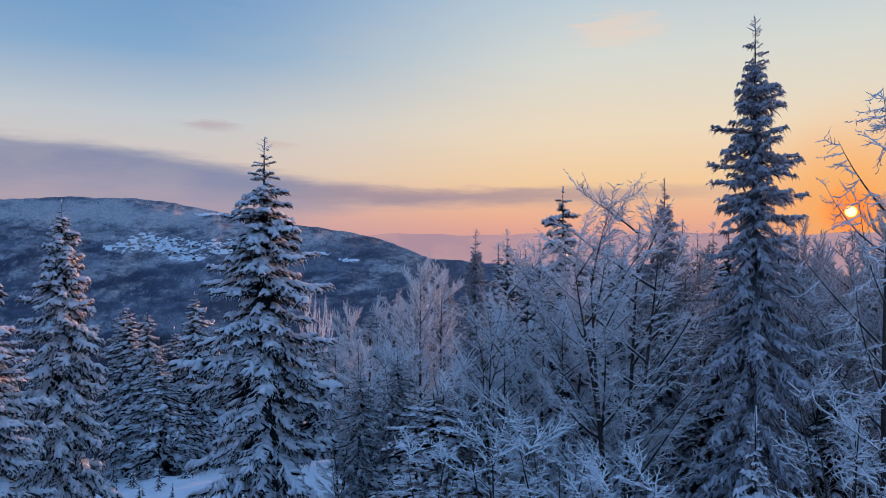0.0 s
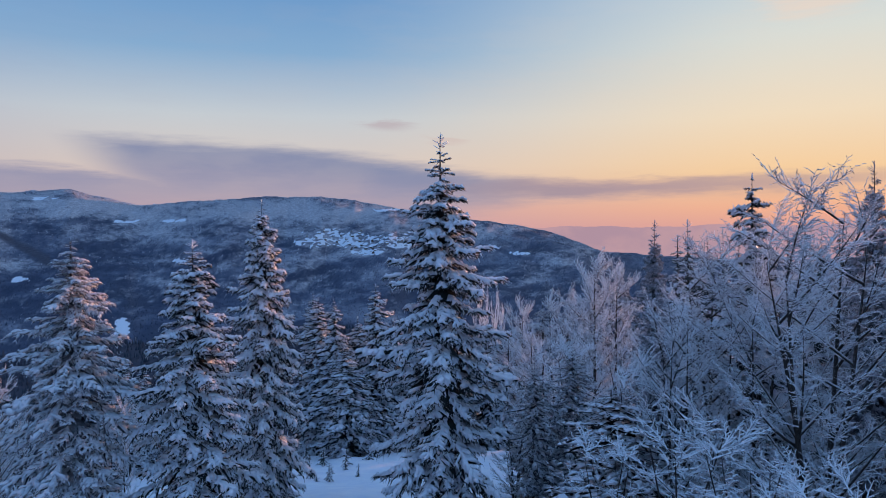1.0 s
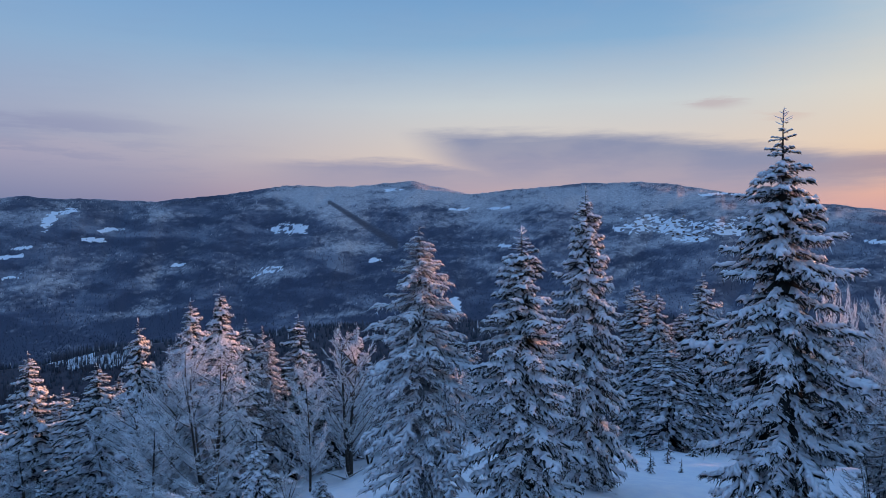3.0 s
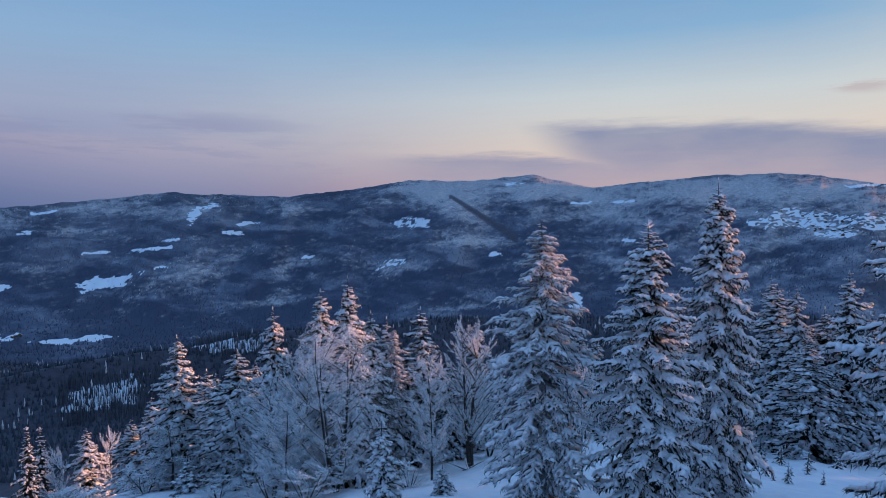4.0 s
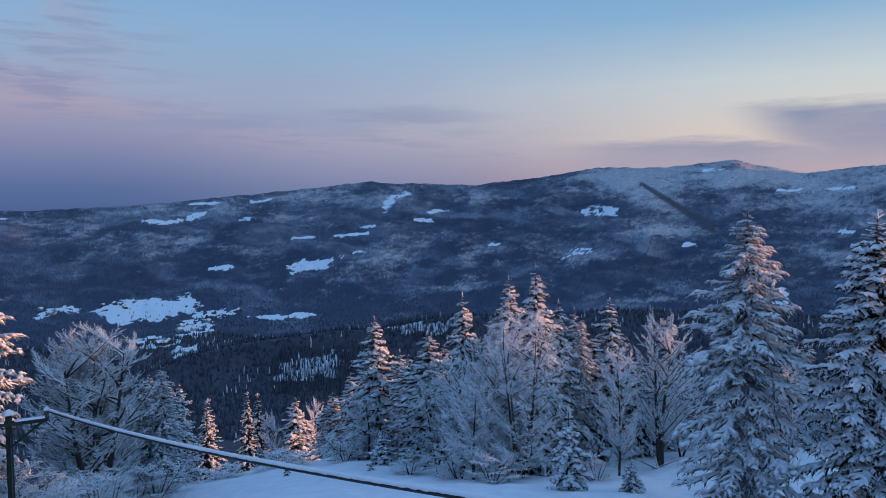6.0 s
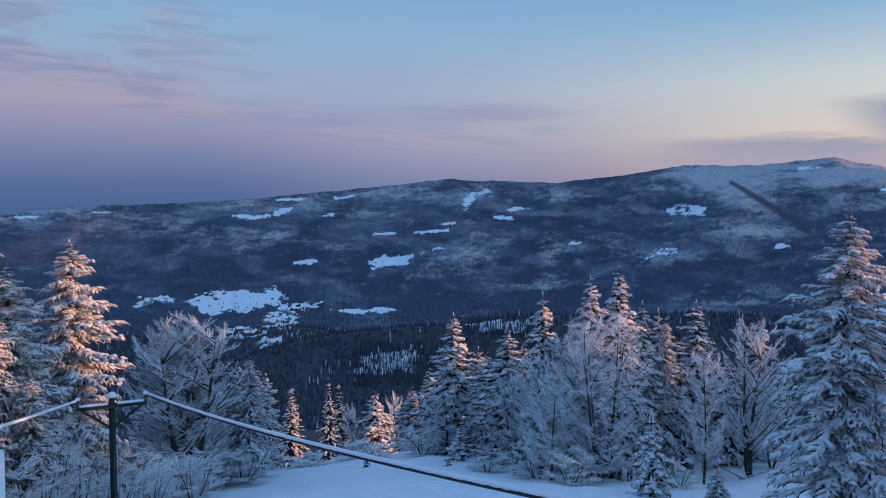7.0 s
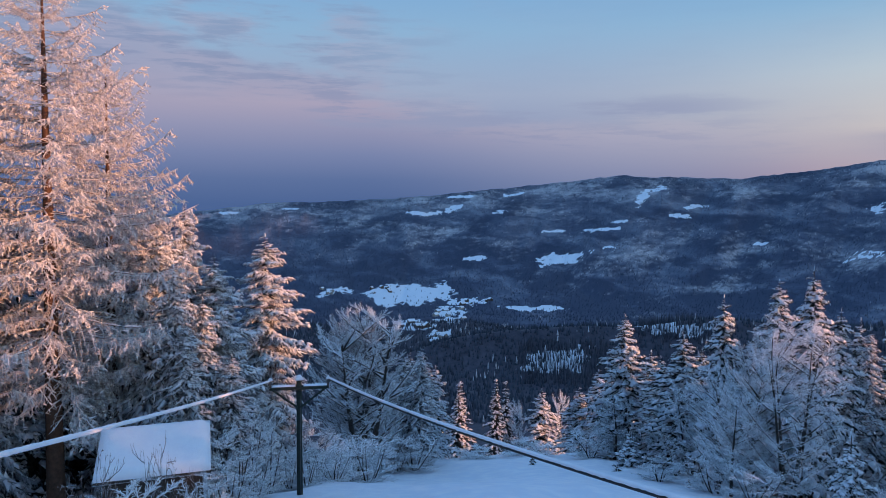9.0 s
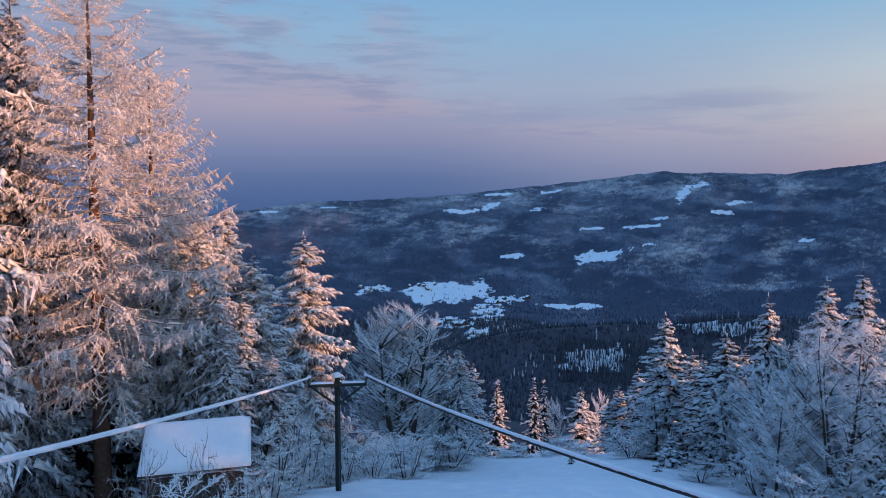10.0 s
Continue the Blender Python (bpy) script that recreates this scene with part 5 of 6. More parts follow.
stand("spruce_dark", 3.9, 42.8, 12.93, 1.45, "dark green spruce with little snow")
stand("spruce_dark", 9.5, 24.2, 9.47, 1.67, "dark spruce in the dense thicket")
stand("spruce_dark", 19.5, 32.6, 10.96, 3.36, "dark spruce deep in the thicket")
stand("spruce_dark", 23.0, 35.1, 12.85, 4.05, "dark spruce deep in the thicket")
# added spruces, mostly hidden, that back the thicket with dark and stop low sun
stand("spruce_dark", 8.2, 45.3, 10.55, 2.59, "dark spruce added deep in the wood to block low sun")
stand("spruce_dark", 5.8, 49.7, 9.21, 2.81, "dark spruce added deep in the wood to block low sun")
stand("spruce_dark", 11.8, 46.5, 11.63, 2.89, "dark spruce added deep in the wood to block low sun")
stand("spruce_dark", 13.9, 41.7, 12.34, 2.47, "dark spruce added deep in the wood to block low sun")
stand("spruce_dark", 17.3, 42.6, 13.03, 2.96, "dark spruce added deep in the wood to block low sun")
stand("spruce_dark", 18.6, 37.6, 12.61, 2.70, "dark spruce added deep in the wood to block low sun")
stand("spruce_dark", 18.2, 33.3, 11.74, 2.44, "dark spruce added deep in the wood to block low sun")
stand("spruce_dark", 23.3, 37.3, 12.90, 3.18, "dark spruce added deep in the wood to block low sun")
stand("spruce_dark", 22.6, 33.0, 15.44, 2.89, "dark spruce added deep in the wood to block low sun")
stand("spruce_dark", 2.6, 41.9, 7.62, 2.36, "dark spruce added deep in the wood to block low sun")
stand("spruce_dark", 10.2, 34.5, 8.39, 2.02, "dark spruce added deep in the wood to block low sun")
stand("spruce_dark", 5.6, 35.6, 7.14, 2.02, "dark spruce added deep in the wood to block low sun")
stand("spruce_dark", 15.6, 27.9, 9.08, 2.06, "dark spruce added deep in the wood to block low sun")
# more added, unseen spruces that shade everything lower than the treetops
for k in range(5, 26):
    deep_az, deep = radians(-1 + 1.1 * k), 58 + 31 * ((k * 0.618) % 1)
    stand("spruce_dark", math.sin(deep_az) * deep, math.cos(deep_az) * deep, 10.2 + 1.2 * ((k * 0.37) % 1) + 0.17 * k, 2.9, "dark spruce added deep in the wood to block low sun")
stand("spruce_dark", 9.8, 24.1, 7.55, 1.88, "dark spruce in the thicket")
stand("spruce_dark", 12.2, 21.8, 8.32, 1.81, "dark spruce in the thicket")
stand("spruce_small", 5.7, 12.8, 9.07, 0.84, "small spruce capped with deep snow")
stand("spruce_small", 6.7, 11.1, 8.23, 0.52, "little spruce capped with deep snow")
stand("spruce_small", -22.3, 15.6, 4.63, 1.02, "young spruce loaded with snow")
stand("spruce_small", -41.6, 15.3, -1.41, 1.13, "young spruce loaded with snow")
stand("spruce_small", -21.6, 18.1, 2.44, 0.67, "knee-high spruce loaded with snow")
stand("bare_far", -73.8, 19.6, -8.14, 1.59, "frosted bare tree glowing in low sun")
stand("bare_far", -74.8, 15.1, -9.11, 1.47, "frosted bare tree glowing in low sun")
stand("bare_far", -1.6, 46.0, 10.82, 2.77, "frosted bare tree with pink light")
stand("bare_far", 0.0, 50.0, 10.48, 2.41, "frosted bare tree with pink light")
stand("bare_far", -4.1, 54.8, 8.04, 2.65, "frosted bare tree with pink light")
stand("bare_far", -8.1, 59.5, 6.75, 2.17, "frosted bare tree with pink light")
stand("bare_far", -5.5, 47.7, 5.49, 2.31, "frosted bare tree at clearing edge")
stand("bare_far", -2.7, 39.9, 6.55, 2.57, "frosted bare tree at clearing edge")
stand("bare_far", -8.6, 55.3, 4.89, 1.80, "frosted bare tree at clearing edge")
stand("bare_far", -26.1, 137.5, 3.39, 2.47, "round frosted tree glowing in low sun")
stand("bare_far", -23.2, 138.1, 0.92, 2.02, "round frosted tree glowing in low sun")
stand("bare_far", -29.5, 15.3, 3.81, 1.59, "frosted tree beside the ski run")
stand("bare_far", -26.5, 21.6, 5.64, 1.23, "frosted bare tree beside spruces")
stand("bare_far", -40.2, 18.5, 1.55, 2.12, "frosted tree among spruces")
stand("bare_far", -44.5, 18.7, -0.08, 1.93, "frosted tree among spruces")
stand("bare_far", -47.5, 16.4, -1.14, 2.01, "frosted tree at the ski run edge")
stand("bare_far", -30.3, 29.3, 3.20, 1.69, "frosted bare tree behind spruces")
stand("bare_far", -27.2, 34.6, 2.65, 1.41, "frosted bare tree behind spruces")
stand("bare_far", -46.5, -0.1, 1.57, 1.66, "frosted bare tree with sunlit crown")
stand("spread_tree", -44.4, -1.1, 5.75, 3.9, "wide frosted bare tree with sunlit crown")
stand("brown_shaded_tree", -46.3, -1.5, 5.10, 3.50, "second wide bare tree with frosted crown")
# thicket trees take the darker twigs, so their shade sits in the colour
stand("brown_shaded_tree", 16.9, 29.5, 12.24, 3.28, "frosted tree in the dense thicket")
stand("brown_shaded_tree", 14.7, 21.4, 13.72, 2.71, "frosted tree in the dense thicket")
stand("brown_shaded_tree", 9.6, 32.6, 10.69, 2.46, "frosted tree deep in the thicket")
stand("frost_far", -26.5, -7.6, 9.91, 1.37, "grey frosted spruce behind the hut")
stand("frost_far", -25.7, -7.0, 8.02, 1.20, "grey frosted spruce behind the hut")
stand("frost_far", -22.4, -14.5, 19.96, 2.64, "tall frosted larch at the wood edge")
stand("spruce_dark", -30.3, -14.7, 12.74, 2.20, "shaded dark conifer in the wood")
stand("frost_far", -29.2, -9.2, 10.67, 1.66, "shaded frosted conifer in the wood")
stand("frost_far", -33.4, -19.5, 13.58, 2.81, "shaded frosted conifer in the wood")
stand("spruce_dark", -33.8, -14.2, 8.90, 2.10, "shaded dark conifer in the wood")
stand("frost_far", -32.7, -11.4, 6.92, 1.88, "shaded frosted conifer in the wood")
stand("spruce_dark", -27.1, -14.4, 8.70, 1.49, "shaded dark conifer in the wood")
stand("frost_far", -35.0, 19.7, 6.26, 1.48, "spruce with sunlit snowy top")
stand("frost_far", -32.4, 23.8, 6.18, 1.33, "frosted spruce behind bare birch")
stand("frost_far", -28.2, -9.1, 9.40, 1.61, "grey frosted conifer behind the hut")
stand("frost_far", -27.8, -6.9, 8.55, 1.42, "grey frosted conifer behind the hut")
stand("frost_far", -27.0, -5.7, 6.50, 1.12, "grey frosted conifer behind the hut")
stand("frost_far", -48.4, 2.8, 2.29, 1.77, "frosted conifer with sunlit top")
stand("frost_far", -50.4, 1.5, 1.00, 1.57, "frosted conifer with sunlit top")
# two conifers added among lacy trees to keep sun off the hut roof
stand("frost_far", -3.5, 29.8, 6.61, 1.39, "frosted conifer added beside the clearing to shade the hut")
stand("frost_far", -2.0, 30.9, 7.15, 1.57, "frosted conifer added beside the clearing to shade the hut")
# dense conifers added behind the bare trees to hold back low sun
stand("frost_far", -6.8, 65.6, 5.94, 3.05, "frosted conifer added at the clearing's far edge to block sun")
stand("frost_far", -4.4, 69.9, 7.52, 2.91, "frosted conifer added at the clearing's far edge to block sun")
stand("frost_far", -2.3, 72.0, 8.54, 3.33, "frosted conifer added at the clearing's far edge to block sun")
stand("frost_far", 0.3, 70.0, 8.75, 3.23, "frosted conifer added at the clearing's far edge to block sun")
stand("frost_far", 2.8, 67.9, 9.28, 3.14, "frosted conifer added at the clearing's far edge to block sun")
stand("larch", -25.3, -11.3, 19.99, 3.58, "tall frosted larch glowing pink in the sun")
stand("larch", -28.8, -10.6, 17.62, 2.89, "second frosted larch with long side branches")
stand("fan_tree", 5.5, 22.3, 13.88, 3.05, "large multi-stemmed tree white with hoarfrost")
stand("fan_tree", 3.4, 25.8, 12.00, 2.61, "spreading tree white with hoarfrost")
stand("fan_tree", 1.7, 23.9, 10.27, 1.93, "frosted tree with layered twigs")
stand("brown_shaded_tree", 11.7, 22.1, 10.76, 2.21, "frosted tree in the dense thicket")
stand("fan_tree", -28.4, 17.3, 7.24, 2.52, "rounded birch white with frost")
stand("birch", 11.8, 18.6, 15.84, 2.47, "dark-trunked birch with drooping frosted twigs")
stand("bare_tree", 4.5, 24.6, 11.21, 2.41, "spreading tree white with hoarfrost")
stand("brown_shaded_tree", 9.9, 28.3, 12.00, 2.17, "frosted tree beside the tall spruce")
stand("brown_shaded_tree", 13.2, 26.5, 12.6, 2.2, "frosted tree beside the tall spruce")
stand("bare_tree", -18.8, 23.5, 6.71, 0.60, "thin frosted tree behind spruces")
stand("brown_shaded_tree", 13.6, 30.7, 10.6, 2.2, "frosted tree deep in the thicket")
stand("bare_tree", -31.7, 17.4, 4.50, 1.73, "frosted tree among spruces")
stand("round_tree", -28.1, 25.7, 6.58, 2.08, "round bare tree with dark trunk and frosted twigs")
stand("round_tree", -31.7, 17.5, 5.68, 2.17, "rounded birch white with frost")
stand("round_tree", -34.2, 17.1, 3.84, 2.14, "frosted tree beside the ski run")
stand("red_shrub", -31.4, 21.7, 3.28, 1.68, "reddish bare shrub with thin frost")
stand("bush", -0.4, 21.0, 6.42, 1.52, "bush covered with hoarfrost")
stand("bush", 1.5, 19.9, 7.67, 1.77, "bush covered with hoarfrost")
stand("bush", 3.1, 18.7, 7.32, 1.68, "bush covered with hoarfrost")
stand("bush", 4.1, 16.5, 7.22, 1.50, "bush covered with hoarfrost")
stand("bush", 10.0, 17.3, 8.93, 1.77, "bush covered with hoarfrost")
stand("bush", 0.9, 24.0, 8.34, 1.73, "bush covered with hoarfrost")
stand("bush", 10.5, 23.8, 7.98, 1.88, "bush covered with hoarfrost")
stand("bush", -37.2, 15.3, -1.78, 1.45, "frosted low bush in the snow")
stand("bush", -30.7, 15.2, 0.81, 1.64, "frosted low bush in the snow")
stand("bush", -27.3, 15.1, 1.47, 1.49, "frosted low bush in the snow")
stand("bush", -24.8, 18.9, 1.39, 1.00, "frosted low bush in the snow")
stand("bush", -48.0, 14.9, -3.77, 2.01, "frosted low bush in the snow")
stand("bush", -36.4, -0.7, 0.11, 1.73, "frosted low bush beside the ski run")
stand("bush", -34.4, -2.6, 0.75, 1.37, "frosted low bush beside the ski run")
stand("bush", -44.4, 2.1, -2.50, 2.12, "frosted low bush beside the ski run")
stand("bush", -51.2, 11.0, -5.70, 2.51, "frosted low bush beside the ski run")
stand("bush", -25.1, -5.2, 4.29, 1.20, "frosted bush beside the hut")
stand("bush", -26.8, -6.9, 4.86, 1.30, "frosted bush beside the hut")
stand("bush", -29.2, -4.7, 3.44, 1.16, "frosted bush behind the pole")
stand("bush", -16.8, -5.5, 5.81, 1.09, "bush with thick frost needles")
stand("bush", -19.0, -4.9, 5.00, 0.92, "frosted bush beside the hut")
stand("bush", -34.4, -3.4, 1.58, 1.37, "frosted bush behind the pole")
stand("bush", -38.5, -1.6, -0.67, 1.83, "frosted low bush beside the ski run")
stand("bush", -44.5, 1.1, -3.09, 2.12, "frosted low bush beside the ski run")
stand("bush", -30.3, -4.0, 1.62, 0.96, "frosted low bush beside the power pole")
stand("bush", -52.0, 6.9, -6.20, 2.09, "frosted low bush beside the ski run")
stand("bush", -22.1, -4.9, 4.35, 1.06, "frosted bush beside the hut")
stand("bush", -24.7, -6.8, 4.04, 1.10, "frosted bush beside the hut")
stand("bush", -26.2, -4.8, 3.09, 1.04, "frosted bush beside the power pole")
stand("bush", -32.5, -2.2, 0.82, 1.29, "frosted low bush beside the ski run")
stand("bush", -23.2, -8.3, 4.00, 1.16, "frosted bush behind the hut")
stand("bush", -36.4, -3.3, 0.45, 1.73, "low bush grey with frost")
stand("bush", -40.5, -1.4, -1.46, 1.93, "low bush grey with frost")
stand("bush", -44.5, 0.2, -2.71, 1.77, "low bush grey with frost")
stand("bush", -30.3, -3.3, 1.68, 1.08, "low bush grey with frost")
stand("bush", -28.1, -5.3, 4.46, 1.24, "grey frosted bush beside the power pole")
stand("bush", -26.9, -6.1, 4.15, 1.19, "grey frosted bush beside the power pole")
stand("bush", -4.4, 29.7, 4.36, 1.20, "bush covered with hoarfrost")
stand("sapling", -16.6, 37.6, -0.07, 0.46, "tiny spruce sapling in the snow")
stand("sapling", -15.0, 37.1, 0.39, 0.45, "tiny spruce sapling in the snow")
stand("sapling", -19.6, 41.7, -1.15, 0.44, "tiny spruce sapling in the snow")
stand("sapling", -18.5, 43.3, -1.45, 0.38, "tiny spruce sapling in the snow")
stand("sapling", -16.4, 43.0, -1.27, 0.37, "tiny spruce sapling in the snow")
stand("sapling", -15.0, 41.4, -0.57, 0.42, "tiny spruce sapling in the snow")
stand("sapling", -14.3, 33.0, 0.83, 0.40, "tiny spruce sapling in the snow")
stand("sapling", -15.6, 33.5, 1.07, 0.36, "tiny spruce sapling in the snow")
stand("sapling", -45.2, 10.0, -4.00, 0.52, "tiny spruce sapling in the snow")
stand("sapling", -33.0, 15.0, -1.19, 0.29, "tiny spruce sapling in the snow")
stand("sapling", -18.2, 35.7, -0.23, 0.39, "tiny spruce sapling in the snow")
stand("sapling", -16.5, 34.3, -0.00, 0.31, "tiny spruce sapling in the snow")
stand("sapling", -17.1, 38.4, -0.45, 0.54, "tiny spruce sapling in the snow")
stand("sapling", -14.7, 36.2, -0.01, 0.41, "tiny spruce sapling in the snow")
stand("sapling", -13.3, 34.5, 0.28, 0.30, "tiny spruce sapling in the snow")
stand("sapling", -17.0, 41.7, -0.78, 0.40, "tiny spruce sapling in the snow")
stand("sapling", -14.9, 32.8, 0.07, 0.26, "tiny spruce sapling in the snow")
stand("sapling", -18.7, 43.2, -0.90, 0.45, "tiny spruce sapling in the snow")
stand("sapling", -20.1, 41.4, -1.15, 0.44, "tiny spruce sapling in the snow")
stand("sapling", -14.5, 39.4, -0.34, 0.44, "tiny spruce sapling in the snow")
stand("sapling", -15.0, 35.0, -0.10, 0.24, "tiny spruce sapling in the snow")
stand("sapling", -40.0, 13.9, -3.15, 0.47, "tiny spruce sapling in the snow")
stand("sapling", -50.3, 3.5, -5.01, 0.40, "tiny spruce sapling in the snow")
stand("twig_shrub", -18.3, -5.8, 6.44, 0.59, "bare dark twigs standing before the snowy roof")
stand("twig_shrub", -16.4, -6.6, 6.82, 0.75, "arching twigs coated with frost")
stand("twig_shrub", -18.0, -4.8, 5.52, 0.65, "arching twigs coated with frost")
stand("twig_shrub", -13.6, 19.9, 3.57, 0.42, "thin bare twigs poking through the snow")
stand("twig_shrub", -3.8, 29.7, 3.14, 0.60, "thin bare twigs poking through the snow")

# ---- power line ----
TIMBER = material("tarred_timber", [(0.014, 0.022, 0.020), (0.038, 0.052, 0.046)], 6.0, 0.8, 0.5, 40.0)
STEEL = material("dull_steel", [(0.05, 0.055, 0.06), (0.12, 0.12, 0.125)], 8.0, 0.55, 0.2)
BOARDS = material("weathered_boards", [(0.03, 0.022, 0.017), (0.09, 0.065, 0.05)], 5.0, 0.85, 0.5, 25.0)
CABLE = material("black_cable", [(0.012, 0.012, 0.014), (0.04, 0.04, 0.045)], 9.0, 0.6, 0.2)


def box_bm(bm, size, at, turn=0.0, tilt=0.0, bevel=0.0):
    made = bmesh.ops.create_cube(bm, size=1.0)["verts"]
    bmesh.ops.transform(bm, matrix=Matrix.Translation(at) @ Matrix.Rotation(turn, 4, "Z") @ Matrix.Rotation(tilt, 4, "Y") @ Matrix.Diagonal((*size, 1)), verts=made)
    if bevel:
        es = list({e for v in made for e in v.link_edges})
        bmesh.ops.bevel(bm, geom=es, offset=bevel, segments=2, affect="EDGES")


def rod_bm(bm, p, q, a, b, sides=12):
    p, q = Vector(p), Vector(q)
    m = Matrix.Translation((p + q) / 2) @ (q - p).to_track_quat("Z", "Y").to_matrix().to_4x4()
    bmesh.ops.create_cone(bm, cap_ends=True, segments=sides, radius1=a, radius2=b, depth=(q - p).length, matrix=m)


def bm_part(name, bm, mat, parent, label="", smooth_faces=False):
    me = bpy.data.meshes.new(name)
    bmesh.ops.recalc_face_normals(bm, faces=bm.faces)
    bm.to_mesh(me)
    bm.free()
    me.materials.append(mat)
    if smooth_faces:
        soften(me)
    return part(name, me, parent, label)


def snow_pad(bm, size, at, turn, seed):
    """A rounded lump of snow with an uneven top."""
    r = random.Random(seed)
    made = bmesh.ops.create_grid(bm, x_segments=10, y_segments=4, size=0.5)["verts"]
    ext = bmesh.ops.extrude_face_region(bm, geom=list({f for v in made for f in v.link_faces}))["geom"]
    tops = [v for v in ext if isinstance(v, bmesh.types.BMVert)]
    for v in tops:
        e = max(abs(v.co.x), abs(v.co.y)) * 2
        v.co.z = (1 - e**3 * 0.75) * (0.85 + 0.3 * r.random())
        v.co.x, v.co.y = v.co.x * 0.96, v.co.y * 0.9
    bmesh.ops.transform(bm, matrix=Matrix.Translation(at) @ Matrix.Rotation(turn, 4, "Z") @ Matrix.Diagonal((*size, 1)), verts=list(set(made) | set(tops)))


POLE = Vector((-26.41, -3.17, 0.0))
ARM_L, ARM_R = Vector((-26.30, -4.25, 5.42)), Vector((-26.50, -2.06, 5.42))


def build_pole():
    base = float(ground_z(POLE.x, POLE.y))
    root = new("utility_pole")
    root.location = (0, 0, 0)
    tagged(root, "dark wooden utility pole with snow-capped crossarm", "utility pole")
    bm = bmesh.new()
    rod_bm(bm, (POLE.x, POLE.y, base - 0.5), (POLE.x, POLE.y, 5.62), 0.112, 0.095, 16)
    bm_part("post", bm, TIMBER, root, smooth_faces=True)
    bm = bmesh.new()
    turn = math.atan2(ARM_R.y - ARM_L.y, ARM_R.x - ARM_L.x)
    mid = (ARM_L + ARM_R) / 2
    for off in (-0.15, 0.15):
        side = Vector((math.sin(turn), -math.cos(turn), 0)) * off
        bm2 = bmesh.new()
        box_bm(bm2, (2.14, 0.06, 0.09), mid + side + Vector((0, 0, -0.1)), turn, 0, 0.01)
        bm_part("crossarm", bm2, TIMBER, root)
    for s, end in ((-1, ARM_L), (1, ARM_R)):
        b = bmesh.new()
        inner = mid + (end - mid) * 0.05 + Vector((0.17, 0, -0.80))
        outer = mid + (end - mid) * 0.84 + Vector((0.17, 0, -0.14))
        rod_bm(b, inner, outer, 0.040, 0.040, 8)
        bm_part("brace", b, TIMBER, root)
        b = bmesh.new()
        foot = end + (mid - end) * 0.05
        rod_bm(b, foot + Vector((0, 0, -0.06)), foot + Vector((0, 0, 0.06)), 0.03, 0.03, 8)
        for k in range(3):
            rod_bm(b, foot + Vector((0, 0, 0.05 + 0.05 * k)), foot + Vector((0, 0, 0.085 + 0.05 * k)), 0.085 - 0.016 * k, 0.06 - 0.012 * k, 12)
        knob = bm_part("insulator", b, STEEL, root, "dark insulator at the arm's end")
        b = bmesh.new()
        snow_pad(b, (0.17, 0.17, 0.10), foot + Vector((0, 0, 0.18)), turn, 15 + s)
        bm_part("snow_cap", b, SNOW, knob, "snow cap on the insulator", True)
        b = bmesh.new()
        snow_pad(b, (0.86, 0.30, 0.035), mid + (end - mid) * 0.52 + Vector((0, 0, -0.036)), turn, 5 + s)
        bm_part("snow_strip", b, SNOW, root, "snow lying on the crossarm", True)
    b = bmesh.new()
    snow_pad(b, (0.32, 0.30, 0.16), (POLE.x, POLE.y, 5.61), 0.3, 9)
    bm_part("snow_cap", b, SNOW, root, "snow cap on the post", True)
    bm.free()
    b = bmesh.new()
    rod_bm(b, (POLE.x + 0.13, POLE.y + 0.05, base), (POLE.x + 0.12, POLE.y + 0.05, 5.0), 0.014, 0.014, 6)
    bm_part("earth_wire", b, STEEL, root)


def cable_points(a, b, sag, n, extra):
    a, b = Vector(a), Vector(b)
    pts = []
    for i in range(n + 1):
        u = (1 + extra) * i / n
        pts.append(a.lerp(b, u) - Vector((0, 0, sag * 4 * u * (1 - u))))
    return pts


def strand(name, pts, radius, mat, parent, lift=0.0, squash=1.0, rough=0.0, seed=0, sides=8, label=""):
    r = random.Random(seed)
    verts, faces = [], []
    for i, p in enumerate(pts):
        way = (pts[min(i + 1, len(pts) - 1)] - pts[max(i - 1, 0)]).normalized()
        side = way.cross(Vector((0, 0, 1))).normalized()
        top = side.cross(way)
        k = 1 + rough * (r.random() - 0.5)
        for j in range(sides):
            a = 6.2832 * j / sides
            kk = k * (1 + rough * 0.5 * (r.random() - 0.5))
            verts.append(p + side * (math.cos(a) * radius * kk) + top * (math.sin(a) * radius * kk * squash + lift))
        if i:
            for j in range(sides):
                q, w = (i - 1) * sides + j, (i - 1) * sides + (j + 1) % sides
                faces.append((q, w, w + sides, q + sides))
    me = soften(mesh_of(name, [tuple(v) for v in verts], faces, mat))
    return part(name, me, parent, label)


def build_cable(a, b, sag, wire, rime, lift, label, seed):
    root = new("overhead_cable")
    tagged(root, label, "cable", "overhead cables")
    pts = cable_points(a, b, sag, 320, 0.42)
    strand("wire", pts, wire, CABLE, root)
    strand("rime_sleeve", pts, rime, SNOW, root, lift, 0.8, 0.25, seed, 8, "ridge of snow clinging to the wire")


build_pole()
build_cable(ARM_R + Vector((0, 0, 0.16)), (-9.62, 3.5, 8.04), 0.16, 0.046, 0.050, 0.038, "thick black overhead cable with a ridge of snow", 3)
build_cable(ARM_L + Vector((0, 0, 0.16)), (-8.33, -4.94, 9.2), 0.06, 0.026, 0.048, 0.006, "overhead cable wrapped all round in white rime", 4)

# ---- hut ----


